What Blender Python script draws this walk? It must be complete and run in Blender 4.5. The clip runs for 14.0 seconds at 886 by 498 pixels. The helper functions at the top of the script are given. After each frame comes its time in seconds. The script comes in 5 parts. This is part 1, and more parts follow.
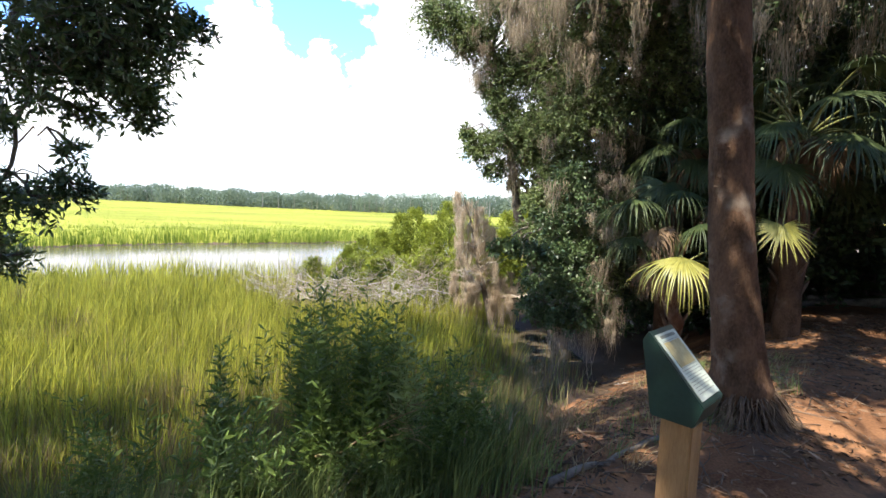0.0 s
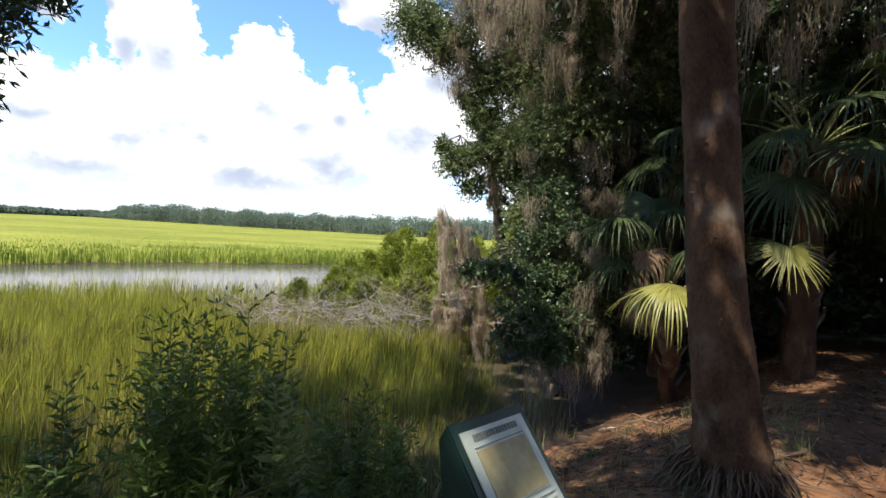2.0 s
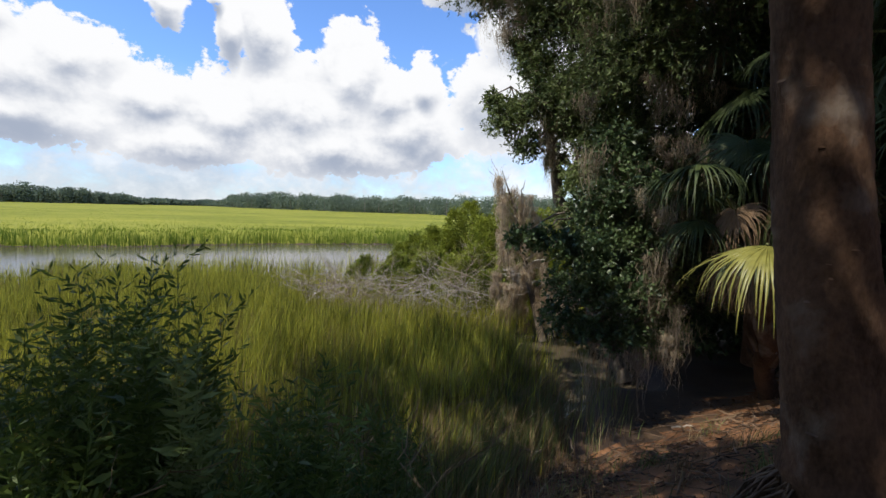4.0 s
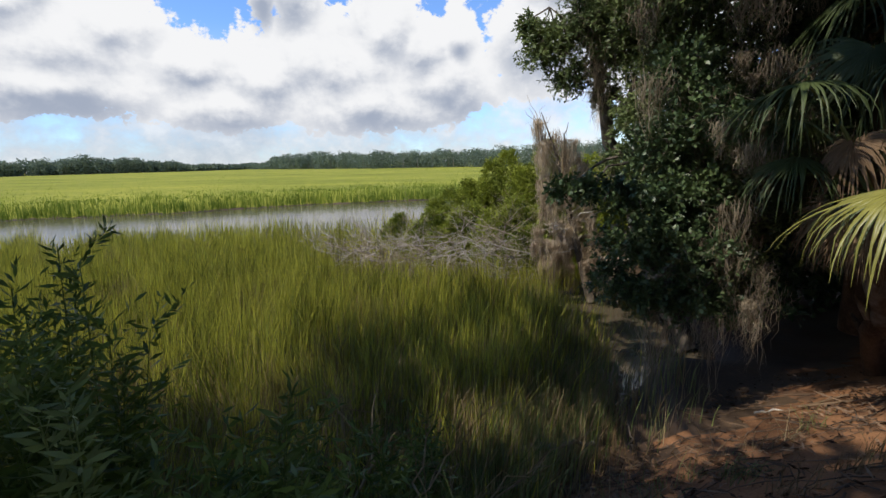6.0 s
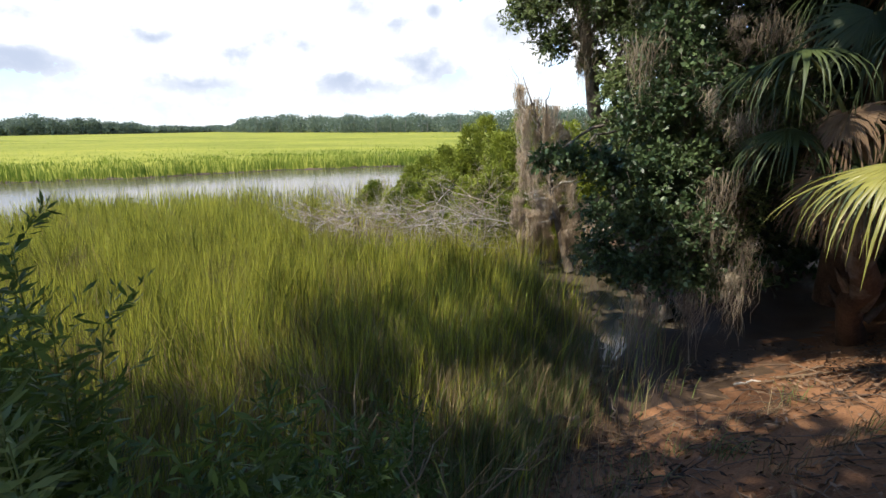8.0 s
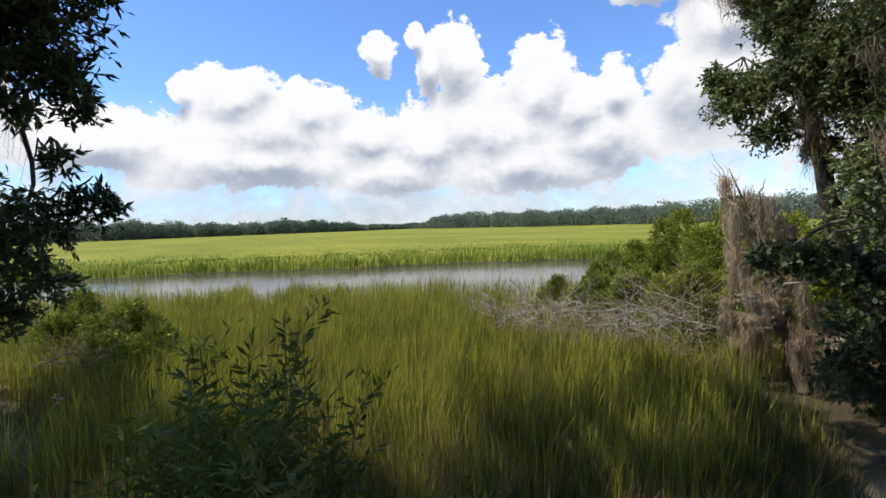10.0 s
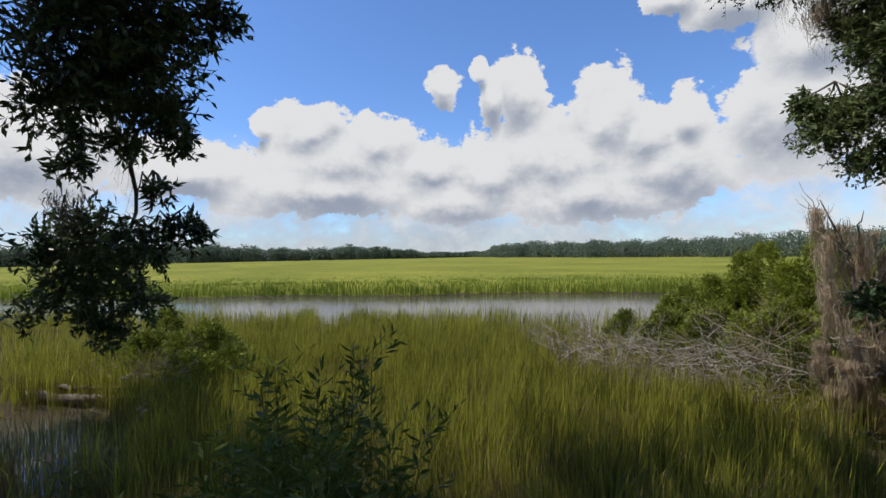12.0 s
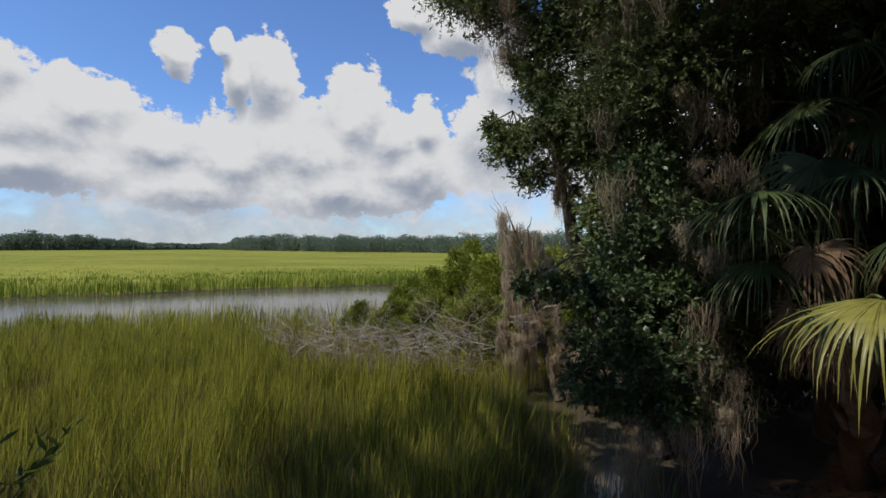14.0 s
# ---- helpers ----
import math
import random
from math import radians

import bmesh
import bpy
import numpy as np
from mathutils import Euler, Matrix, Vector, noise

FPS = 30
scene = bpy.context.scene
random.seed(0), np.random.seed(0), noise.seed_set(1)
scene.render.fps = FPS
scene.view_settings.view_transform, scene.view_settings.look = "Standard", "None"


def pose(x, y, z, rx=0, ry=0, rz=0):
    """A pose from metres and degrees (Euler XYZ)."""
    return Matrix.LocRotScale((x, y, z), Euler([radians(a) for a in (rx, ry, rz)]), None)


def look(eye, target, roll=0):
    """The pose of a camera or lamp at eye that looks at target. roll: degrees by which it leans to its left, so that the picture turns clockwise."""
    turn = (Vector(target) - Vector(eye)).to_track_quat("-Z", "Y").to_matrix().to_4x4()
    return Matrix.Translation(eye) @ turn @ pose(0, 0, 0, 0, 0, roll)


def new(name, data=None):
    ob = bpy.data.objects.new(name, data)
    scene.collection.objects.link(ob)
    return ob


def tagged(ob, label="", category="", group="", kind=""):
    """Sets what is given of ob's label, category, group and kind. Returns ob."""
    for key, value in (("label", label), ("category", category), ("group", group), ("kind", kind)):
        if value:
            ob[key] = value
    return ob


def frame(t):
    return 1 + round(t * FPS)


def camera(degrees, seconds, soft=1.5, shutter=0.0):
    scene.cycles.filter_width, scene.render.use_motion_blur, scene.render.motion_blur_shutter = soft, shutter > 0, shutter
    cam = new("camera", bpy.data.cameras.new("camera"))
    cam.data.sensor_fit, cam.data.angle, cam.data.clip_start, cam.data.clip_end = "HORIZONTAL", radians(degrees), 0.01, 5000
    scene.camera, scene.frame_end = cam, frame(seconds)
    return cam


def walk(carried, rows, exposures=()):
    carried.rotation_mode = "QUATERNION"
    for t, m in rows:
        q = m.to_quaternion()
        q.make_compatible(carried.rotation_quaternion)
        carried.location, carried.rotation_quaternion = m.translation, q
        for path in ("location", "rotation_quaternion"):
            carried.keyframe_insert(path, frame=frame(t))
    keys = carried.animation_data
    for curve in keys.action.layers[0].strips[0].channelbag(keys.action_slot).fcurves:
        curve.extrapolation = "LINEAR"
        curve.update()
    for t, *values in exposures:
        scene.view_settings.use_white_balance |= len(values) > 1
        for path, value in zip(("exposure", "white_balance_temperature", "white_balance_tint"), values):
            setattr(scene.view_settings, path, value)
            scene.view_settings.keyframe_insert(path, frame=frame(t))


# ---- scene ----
cam = camera(86.6, 14.0)
PATH = [
    (0, (-0.068, 0.015, 1.481), (-0.042, 2.008, 1.308), 2.1),
    (0.5, (0.208, 0.23, 1.463), (0.211, 2.225, 1.318), 6.3),
    (1, (0.318, 0.364, 1.448), (0.52, 2.346, 1.27), 4.9),
    (1.5, (0.5, 0.632, 1.483), (0.755, 2.61, 1.343), 3.7),
    (2, (0.701, 0.848, 1.41), (0.667, 2.846, 1.335), 2.8),
    (2.5, (0.867, 1.095, 1.397), (0.745, 3.09, 1.334), 2.1),
    (3, (1.003, 1.359, 1.338), (0.789, 3.346, 1.263), 2.4),
    (3.5, (1.203, 1.539, 1.197), (0.883, 3.51, 1.08), 2.0),
    (4.7, (1.33, 2.1, 1.165), (0.86, 4.03, 0.94), 0.6),
    (5.8, (1.273, 2.593, 1.158), (0.691, 4.479, 0.835), -0.8),
    (6, (1.265, 2.648, 1.165), (0.707, 4.534, 0.801), -1.5),
    (6.5, (1.237, 2.767, 1.177), (0.799, 4.659, 0.7), -2.6),
    (7, (1.234, 2.815, 1.108), (0.949, 4.715, 0.55), -1.7),
    (7.5, (1.209, 2.838, 1.134), (0.969, 4.736, 0.549), -1.2),
    (8, (1.12, 2.837, 1.185), (0.675, 4.721, 0.68), -0.8),
    (8.5, (1.103, 2.836, 1.2), (0.346, 4.644, 0.804), -1.4),
    (9, (1.072, 2.758, 1.243), (0.084, 4.473, 0.956), -2.3),
    (10.2, (1.0, 2.69, 1.28), (-0.14, 4.32, 1.21), -2.1),
    (11.3, (0.975, 2.669, 1.298), (-0.269, 4.235, 1.325), -1.7),
    (11.5, (0.963, 2.666, 1.289), (-0.3, 4.217, 1.309), -1.5),
    (12, (0.975, 2.672, 1.296), (-0.358, 4.163, 1.323), -1.1),
    (12.5, (1.003, 2.683, 1.321), (-0.25, 4.242, 1.332), -0.5),
    (13, (1.045, 2.761, 1.284), (0.059, 4.501, 1.307), -0.3),
    (13.5, (1.125, 2.842, 1.271), (0.506, 4.744, 1.286), -0.9),
    (14, (1.194, 2.921, 1.257), (0.781, 4.878, 1.249), -0.0),
]

EXPOSURES = [(0.0, 1.45), (1.0, 1.0), (2.0, 0.65), (3.0, 0.25), (3.7, 0.05), (6.0, -0.1), (6.8, 0.1), (7.5, 0.45), (8.5, 0.7), (9.2, 0.4), (11.3, -0.35), (12.5, -0.4), (14.0, -0.5)]
walk(cam, [(t, look(eye, target, roll)) for t, eye, target, roll in PATH], EXPOSURES)

# ---- light ----
SUN_AZ, SUN_EL = 225.0, 60.0      # degrees, azimuth clockwise from +y
rng = np.random.default_rng(7)


def make_world():
    w = bpy.data.worlds.new("sky")
    w.use_nodes = True
    scene.world = w
    nt = w.node_tree
    nt.nodes.clear()
    link = nt.links.new

    def m(op, a, b=None, c=None):
        n = nt.nodes.new("ShaderNodeMath")
        n.operation = op
        for i, v in enumerate((a, b, c)):
            if v is None:
                continue
            if isinstance(v, (int, float)):
                n.inputs[i].default_value = v
            else:
                link(v, n.inputs[i])
        return n.outputs[0]

    def ramp(v, lo, hi):
        n = nt.nodes.new("ShaderNodeMapRange")
        n.interpolation_type = "SMOOTHSTEP"
        n.inputs[1].default_value, n.inputs[2].default_value = lo, hi
        link(v, n.inputs[0])
        return n.outputs[0]

    co = nt.nodes.new("ShaderNodeTexCoord").outputs["Generated"]
    sep = nt.nodes.new("ShaderNodeSeparateXYZ")
    link(co, sep.inputs[0])
    az = m("MULTIPLY", m("ARCTAN2", m("MULTIPLY", sep.outputs[0], -1.0), sep.outputs[1]), 57.2958)
    el = m("MULTIPLY", m("ARCSINE", sep.outputs[2]), 57.2958)
    comb = nt.nodes.new("ShaderNodeCombineXYZ")
    link(az, comb.inputs[0])
    link(m("MULTIPLY", el, 1.25), comb.inputs[1])

    def noise_tex(scale, detail, rough, off):
        mp = nt.nodes.new("ShaderNodeVectorMath")
        mp.operation = "ADD"
        link(comb.outputs[0], mp.inputs[0])
        mp.inputs[1].default_value = (off, off * 0.7, off * 1.3)
        n = nt.nodes.new("ShaderNodeTexNoise")
        n.inputs["Scale"].default_value = scale
        n.inputs["Detail"].default_value = detail
        n.inputs["Roughness"].default_value = rough
        link(mp.outputs[0], n.inputs["Vector"])
        return m("SUBTRACT", n.outputs[0], 0.5)

    big, billow, low, wisp = noise_tex(0.07, 3, 0.5, 11), noise_tex(0.30, 9, 0.60, 41), noise_tex(0.12, 6, 0.55, 83), noise_tex(0.8, 6, 0.6, 5)
    azd = m("ADD", az, m("MULTIPLY", big, 5.0))
    eld = m("ADD", el, m("MULTIPLY", low, 3.0))
    lobes = [(54, 11.5, 12, 4.6), (57, 14.6, 5.5, 3.8), (49.5, 13.6, 5.5, 3.6), (62.3, 15.2, 2.0, 1.9), (70, 9.8, 9, 3.6), (43, 10.5, 5, 3.8),
             (41.8, 19.8, 2.3, 2.3), (37.3, 21.6, 1.2, 1.6), (35.8, 18.2, 2.0, 3.6), (32, 18.6, 4.2, 5.2), (28, 11, 12, 6.5), (36, 9.5, 7, 5.5), (56, 8.5, 16, 4.2), (24, 7.5, 18, 4.5), (40, 7, 10, 3.4), (22.5, 15.4, 4.6, 5.6), (17.5, 12.4, 5, 4.8), (13.6, 14.6, 2.6, 3.6), (16, 9, 9, 5),
             (4.5, 13, 7, 6.5), (3, 20, 5.5, 5), (9, 24.6, 6.5, 3.4), (15, 26.5, 4.5, 2.4), (-8, 15, 11, 12), (-32, 20, 18, 14),
             (83, 11, 9, 6), (105, 15, 16, 10), (140, 22, 18, 12), (-75, 24, 22, 12), (-120, 20, 20, 10), (178, 26, 24, 10)]

    def cloud(shift):
        total = None
        e = m("ADD", eld, shift)
        for ca, ce, ra, re in lobes:
            dx = m("MULTIPLY", m("SUBTRACT", azd, float(ca)), 1.0 / ra)
            dy = m("MULTIPLY", m("SUBTRACT", e, float(ce)), 1.0 / re)
            d = m("SUBTRACT", 1.0, m("SQRT", m("ADD", m("MULTIPLY", dx, dx), m("MULTIPLY", dy, dy))))
            total = d if total is None else m("SMOOTH_MAX", total, d, 0.12)
        return total

    core, above = cloud(0.0), cloud(2.0)
    rough = m("MULTIPLY", m("ADD", m("MULTIPLY", billow, 1.5), m("MULTIPLY", wisp, 0.5)), ramp(core, -0.5, -0.1))
    dens = m("MAXIMUM", m("ADD", core, rough), m("SUBTRACT", core, 0.16))
    cum = ramp(dens, 0.0, 0.14)
    bank = m("MULTIPLY", ramp(m("ADD", m("ADD", low, m("MULTIPLY", billow, 0.8)), m("MULTIPLY", m("SUBTRACT", 9.0, el), 0.015)), -0.32, 0.20), m("SUBTRACT", 1.0, ramp(el, 8.0, 15.0)))
    cover = m("MAXIMUM", cum, m("MULTIPLY", bank, 0.85))
    # undersides of the clouds are grey, tops white
    tone = m("ADD", m("ADD", 0.60, m("MULTIPLY", m("SUBTRACT", core, above), 1.1)), m("ADD", m("ADD", m("MULTIPLY", billow, 1.0), m("MULTIPLY", wisp, 0.3)), m("MULTIPLY", low, 1.3)))
    tone = m("ADD", tone, m("MULTIPLY", m("SUBTRACT", 1.0, ramp(dens, 0.0, 0.4)), 0.3))
    tone = ramp(tone, -0.05, 0.95)
    mixc = nt.nodes.new("ShaderNodeMix")
    mixc.data_type = "RGBA"
    link(tone, mixc.inputs[0])
    mixc.inputs[6].default_value, mixc.inputs[7].default_value = (0.40, 0.455, 0.57, 1), (0.98, 0.985, 1.0, 1)
    sky = nt.nodes.new("ShaderNodeTexSky")
    sky.sky_type, sky.sun_disc = "NISHITA", False
    sky.sun_elevation, sky.sun_rotation = radians(SUN_EL), radians(SUN_AZ)
    sky.air_density, sky.dust_density, sky.ozone_density = 1.0, 0.15, 3.5
    sc = nt.nodes.new("ShaderNodeVectorMath")
    sc.operation = "SCALE"
    link(sky.outputs[0], sc.inputs[0])
    sc.inputs[3].default_value = 0.15
    blue = nt.nodes.new("ShaderNodeVectorMath")
    blue.operation = "MULTIPLY"
    link(sc.outputs[0], blue.inputs[0])
    blue.inputs[1].default_value = (0.98, 1.2, 1.55)
    mix = nt.nodes.new("ShaderNodeMix")
    mix.data_type = "RGBA"
    link(cover, mix.inputs[0])
    link(blue.outputs[0], mix.inputs[6])
    link(mixc.outputs[2], mix.inputs[7])
    bg = nt.nodes.new("ShaderNodeBackground")
    link(mix.outputs[2], bg.inputs[0])
    bg.inputs[1].default_value = 1.0
    out = nt.nodes.new("ShaderNodeOutputWorld")
    link(bg.outputs[0], out.inputs[0])


make_world()
sun = new("sun", bpy.data.lights.new("sun", "SUN"))
sun.data.energy, sun.data.angle, sun.data.color = 5.0, radians(0.53), (1.0, 0.94, 0.84)
_a, _e = radians(SUN_AZ), radians(SUN_EL)
SUN_DIR = Vector((math.sin(_a) * math.cos(_e), math.cos(_a) * math.cos(_e), math.sin(_e)))
sun.matrix_world = look(SUN_DIR * 60, (0, 0, 0))


# ---- materials ----
def mat(name, dark, light, rough=0.7, scale=3.0, fine=40.0, bump=0.2, island=0.0, translucent=0.0, metal=0.0, spec=0.3, stretch=(1, 1, 1), stain=None):
    """Colour between dark and light by a coarse and a fine noise; island: spread of brightness from piece to piece."""
    ma = bpy.data.materials.new(name)
    ma.use_nodes = True
    nt = ma.node_tree
    link = nt.links.new
    bs = nt.nodes["Principled BSDF"]
    bs.inputs["Roughness"].default_value = rough
    bs.inputs["Metallic"].default_value = metal
    bs.inputs["Specular IOR Level"].default_value = spec
    tc = nt.nodes.new("ShaderNodeTexCoord")
    mp = nt.nodes.new("ShaderNodeMapping")
    mp.inputs["Scale"].default_value = stretch
    link(tc.outputs["Object"], mp.inputs[0])
    n1, n2 = nt.nodes.new("ShaderNodeTexNoise"), nt.nodes.new("ShaderNodeTexNoise")
    for n, s, d in ((n1, scale, 4), (n2, fine, 3)):
        n.inputs["Scale"].default_value = s
        n.inputs["Detail"].default_value = d
        link(mp.outputs[0], n.inputs["Vector"])
    add = nt.nodes.new("ShaderNodeMath")
    add.operation = "MULTIPLY_ADD"
    link(n2.outputs[0], add.inputs[0])
    add.inputs[1].default_value = 0.5
    link(n1.outputs[0], add.inputs[2])
    rg = nt.nodes.new("ShaderNodeMapRange")
    rg.inputs[1].default_value, rg.inputs[2].default_value = 0.5, 1.0
    link(add.outputs[0], rg.inputs[0])
    fac = rg.outputs[0]
    if island:
        ge = nt.nodes.new("ShaderNodeNewGeometry")
        ia = nt.nodes.new("ShaderNodeMath")
        ia.operation = "MULTIPLY_ADD"
        link(ge.outputs["Random Per Island"], ia.inputs[0])
        ia.inputs[1].default_value = island
        sb = nt.nodes.new("ShaderNodeMath")
        sb.operation = "SUBTRACT"
        link(fac, sb.inputs[0])
        sb.inputs[1].default_value = island / 2
        link(sb.outputs[0], ia.inputs[2])
        ia.use_clamp = True
        fac = ia.outputs[0]
    mx = nt.nodes.new("ShaderNodeMix")
    mx.data_type = "RGBA"
    link(fac, mx.inputs[0])
    mx.inputs[6].default_value, mx.inputs[7].default_value = (*dark, 1), (*light, 1)
    col = mx.outputs[2]
    if stain:
        n3 = nt.nodes.new("ShaderNodeTexNoise")
        n3.inputs["Scale"].default_value = stain[1]
        n3.inputs["Detail"].default_value = 5
        link(tc.outputs["Object"], n3.inputs["Vector"])
        r3 = nt.nodes.new("ShaderNodeMapRange")
        r3.inputs[1].default_value, r3.inputs[2].default_value = stain[2], stain[2] + 0.12
        link(n3.outputs[0], r3.inputs[0])
        m3 = nt.nodes.new("ShaderNodeMix")
        m3.data_type = "RGBA"
        link(r3.outputs[0], m3.inputs[0])
        link(col, m3.inputs[6])
        m3.inputs[7].default_value = (*stain[0], 1)
        col = m3.outputs[2]
    link(col, bs.inputs["Base Color"])
    if bump:
        bn = nt.nodes.new("ShaderNodeBump")
        bn.inputs["Strength"].default_value = bump
        bn.inputs["Distance"].default_value = 0.02
        link(add.outputs[0], bn.inputs["Height"])
        link(bn.outputs[0], bs.inputs["Normal"])
    if translucent:
        tr = nt.nodes.new("ShaderNodeBsdfTranslucent")
        link(col, tr.inputs[0])
        ms = nt.nodes.new("ShaderNodeMixShader")
        ms.inputs[0].default_value = translucent
        link(bs.outputs[0], ms.inputs[1])
        link(tr.outputs[0], ms.inputs[2])
        link(ms.outputs[0], nt.nodes["Material Output"].inputs[0])
    return ma


SAND = mat("sandy_soil", (0.08, 0.036, 0.017), (0.30, 0.15, 0.072), 0.95, 1.1, 55, 0.6, spec=0.1, stain=((0.10, 0.058, 0.034), 2.6, 0.55))
MUD = mat("marsh_mud", (0.035, 0.022, 0.013), (0.115, 0.072, 0.04), 0.6, 1.5, 30, 0.4)
FARGRASS = mat("far_marsh", (0.12, 0.145, 0.022), (0.31, 0.30, 0.05), 0.9, 0.035, 0.8, 0.3, spec=0.05, stretch=(1, 2.2, 1))
WATER = mat("creek_water", (0.06, 0.047, 0.03), (0.10, 0.08, 0.055), 0.14, 0.25, 1.4, 0.12, spec=0.5)
CORD = mat("cordgrass", (0.10, 0.115, 0.018), (0.54, 0.52, 0.076), 0.6, 0.9, 4.0, 0, island=0.9, translucent=0.42, spec=0.2, stain=((0.17, 0.135, 0.06), 0.9, 0.57))
CORD_FAR = mat("cordgrass_far", (0.09, 0.14, 0.015), (0.27, 0.33, 0.045), 0.7, 0.15, 2.0, 0, island=0.5, translucent=0.3, spec=0.15)
DRYBLADE = mat("dry_grass", (0.12, 0.08, 0.038), (0.38, 0.285, 0.15), 0.8, 2, 20, 0, island=0.6, translucent=0.15)
RUSH = mat("rush_green", (0.045, 0.07, 0.02), (0.22, 0.27, 0.085), 0.6, 1.0, 6.0, 0, island=0.8, translucent=0.25, spec=0.25, stain=((0.17, 0.13, 0.075), 1.3, 0.56))
OAKLEAF = mat("oak_leaf", (0.028, 0.055, 0.018), (0.14, 0.205, 0.07), 0.38, 1.5, 9, 0, island=0.6, translucent=0.2, spec=0.5)
OAKLEAF2 = mat("oak_leaf_light", (0.05, 0.08, 0.028), (0.25, 0.31, 0.115), 0.5, 1.5, 9, 0, island=0.6, translucent=0.28, spec=0.25)
# darker copy of the oak leaf, with the gloom of the woods in its colour
WOODLEAF_SHADED = mat("woodland_leaf_shaded", (0.018, 0.034, 0.012), (0.08, 0.12, 0.038), 0.5, 1.0, 6, 0, island=0.6, translucent=0.15)
WEEDLEAF = mat("shrub_leaf", (0.045, 0.08, 0.016), (0.17, 0.24, 0.05), 0.5, 2.0, 9, 0, island=0.5, translucent=0.3, spec=0.35)
YOUNGLEAF = mat("young_leaf", (0.12, 0.17, 0.05), (0.30, 0.38, 0.14), 0.5, 2.0, 9, 0, island=0.4, translucent=0.3, spec=0.35)
CEDAR = mat("cedar_green", (0.08, 0.11, 0.013), (0.36, 0.40, 0.05), 0.6, 1.2, 8, 0, island=0.5, translucent=0.25)
MOSS_TAN = mat("dead_moss", (0.22, 0.16, 0.105), (0.72, 0.585, 0.42), 0.95, 1.2, 12, 0, island=0.6, translucent=0.25, spec=0.05)
MOSS = mat("spanish_moss", (0.15, 0.12, 0.085), (0.50, 0.41, 0.29), 0.95, 1.2, 12, 0, island=0.5, translucent=0.2, spec=0.05)
BARK = mat("oak_bark", (0.06, 0.05, 0.04), (0.24, 0.20, 0.16), 0.95, 5, 30, 0.8, spec=0.1)
PALMBARK = mat("palm_bark", (0.034, 0.020, 0.012), (0.145, 0.084, 0.051), 0.95, 5, 55, 0.55, spec=0.1, stretch=(1, 1, 0.55), stain=((0.19, 0.15, 0.115), 3.0, 0.58))
ROOT = mat("palm_root", (0.045, 0.03, 0.02), (0.17, 0.115, 0.075), 0.9, 6, 40, 0.4, island=0.5)
DRIFT = mat("bleached_wood", (0.18, 0.155, 0.125), (0.62, 0.56, 0.47), 0.9, 5, 50, 0.4, island=0.5)
BRUSH = mat("brown_brush_wood", (0.12, 0.095, 0.068), (0.45, 0.37, 0.28), 0.92, 5, 50, 0.4, island=0.6)
GLOSSLEAF = mat("glossy_oak_leaf", (0.03, 0.06, 0.022), (0.14, 0.195, 0.075), 0.45, 1.5, 9, 0, island=0.6, translucent=0.22, spec=0.4)
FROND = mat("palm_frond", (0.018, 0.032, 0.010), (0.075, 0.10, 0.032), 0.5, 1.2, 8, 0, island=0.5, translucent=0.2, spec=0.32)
# lit copy of the palm frond: sunshine put into a brighter, yellower colour
FROND_LIT = mat("palm_frond_sunlit_tint", (0.12, 0.125, 0.022), (0.34, 0.32, 0.075), 0.42, 1.5, 12, 0, island=0.4, translucent=0.3, spec=0.5)
DEADFROND = mat("dead_frond", (0.085, 0.05, 0.028), (0.27, 0.18, 0.105), 0.9, 2, 14, 0, island=0.5, translucent=0.15)
PETIOLE = mat("petiole", (0.10, 0.12, 0.03), (0.25, 0.25, 0.09), 0.5, 3, 20, 0)
STRAW = mat("dry_leaf_strip", (0.08, 0.05, 0.03), (0.30, 0.20, 0.125), 0.85, 3, 20, 0, island=0.9, spec=0.2)
LITTER = mat("leaf_litter", (0.035, 0.022, 0.014), (0.26, 0.16, 0.095), 0.9, 3, 20, 0, island=0.9, spec=0.15)
# pine green paled to grey-green: the haze of distance is in the colour
PINE = mat("far_trees_hazed", (0.11, 0.145, 0.11), (0.21, 0.26, 0.18), 0.9, 0.06, 0.5, 0, island=0.25, translucent=0.35, spec=0.0)
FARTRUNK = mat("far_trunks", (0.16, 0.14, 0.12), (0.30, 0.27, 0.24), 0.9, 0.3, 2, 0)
SIGN_GREEN = mat("green_paint", (0.006, 0.024, 0.018), (0.016, 0.045, 0.034), 0.35, 6, 60, 0.05, spec=0.5)
SIGN_PANEL = mat("sign_panel", (0.44, 0.49, 0.42), (0.60, 0.64, 0.54), 0.4, 8, 60, 0, spec=0.4)
SIGN_MAP = mat("sign_map", (0.30, 0.24, 0.10), (0.52, 0.44, 0.24), 0.45, 14, 60, 0, spec=0.4)
SIGN_INK = mat("sign_ink", (0.17, 0.18, 0.15), (0.27, 0.28, 0.24), 0.5, 20, 80, 0)
POST = mat("treated_post", (0.20, 0.11, 0.045), (0.37, 0.22, 0.10), 0.85, 3, 50, 0.3, stretch=(6, 6, 0.8))


# ---- mesh helpers ----
def mesh_np(name, v, f):
    """A mesh from arrays of points and of faces with equal numbers of corners."""
    v, f = np.asarray(v, dtype=np.float32).reshape(-1, 3), np.asarray(f, dtype=np.int32)
    me = bpy.data.meshes.new(name)
    k = f.shape[1]
    me.vertices.add(len(v))
    me.vertices.foreach_set("co", v.ravel())
    me.loops.add(f.size)
    me.loops.foreach_set("vertex_index", f.ravel())
    me.polygons.add(len(f))
    me.polygons.foreach_set("loop_start", np.arange(0, f.size, k, dtype=np.int32))
    me.update(calc_edges=True)
    return me


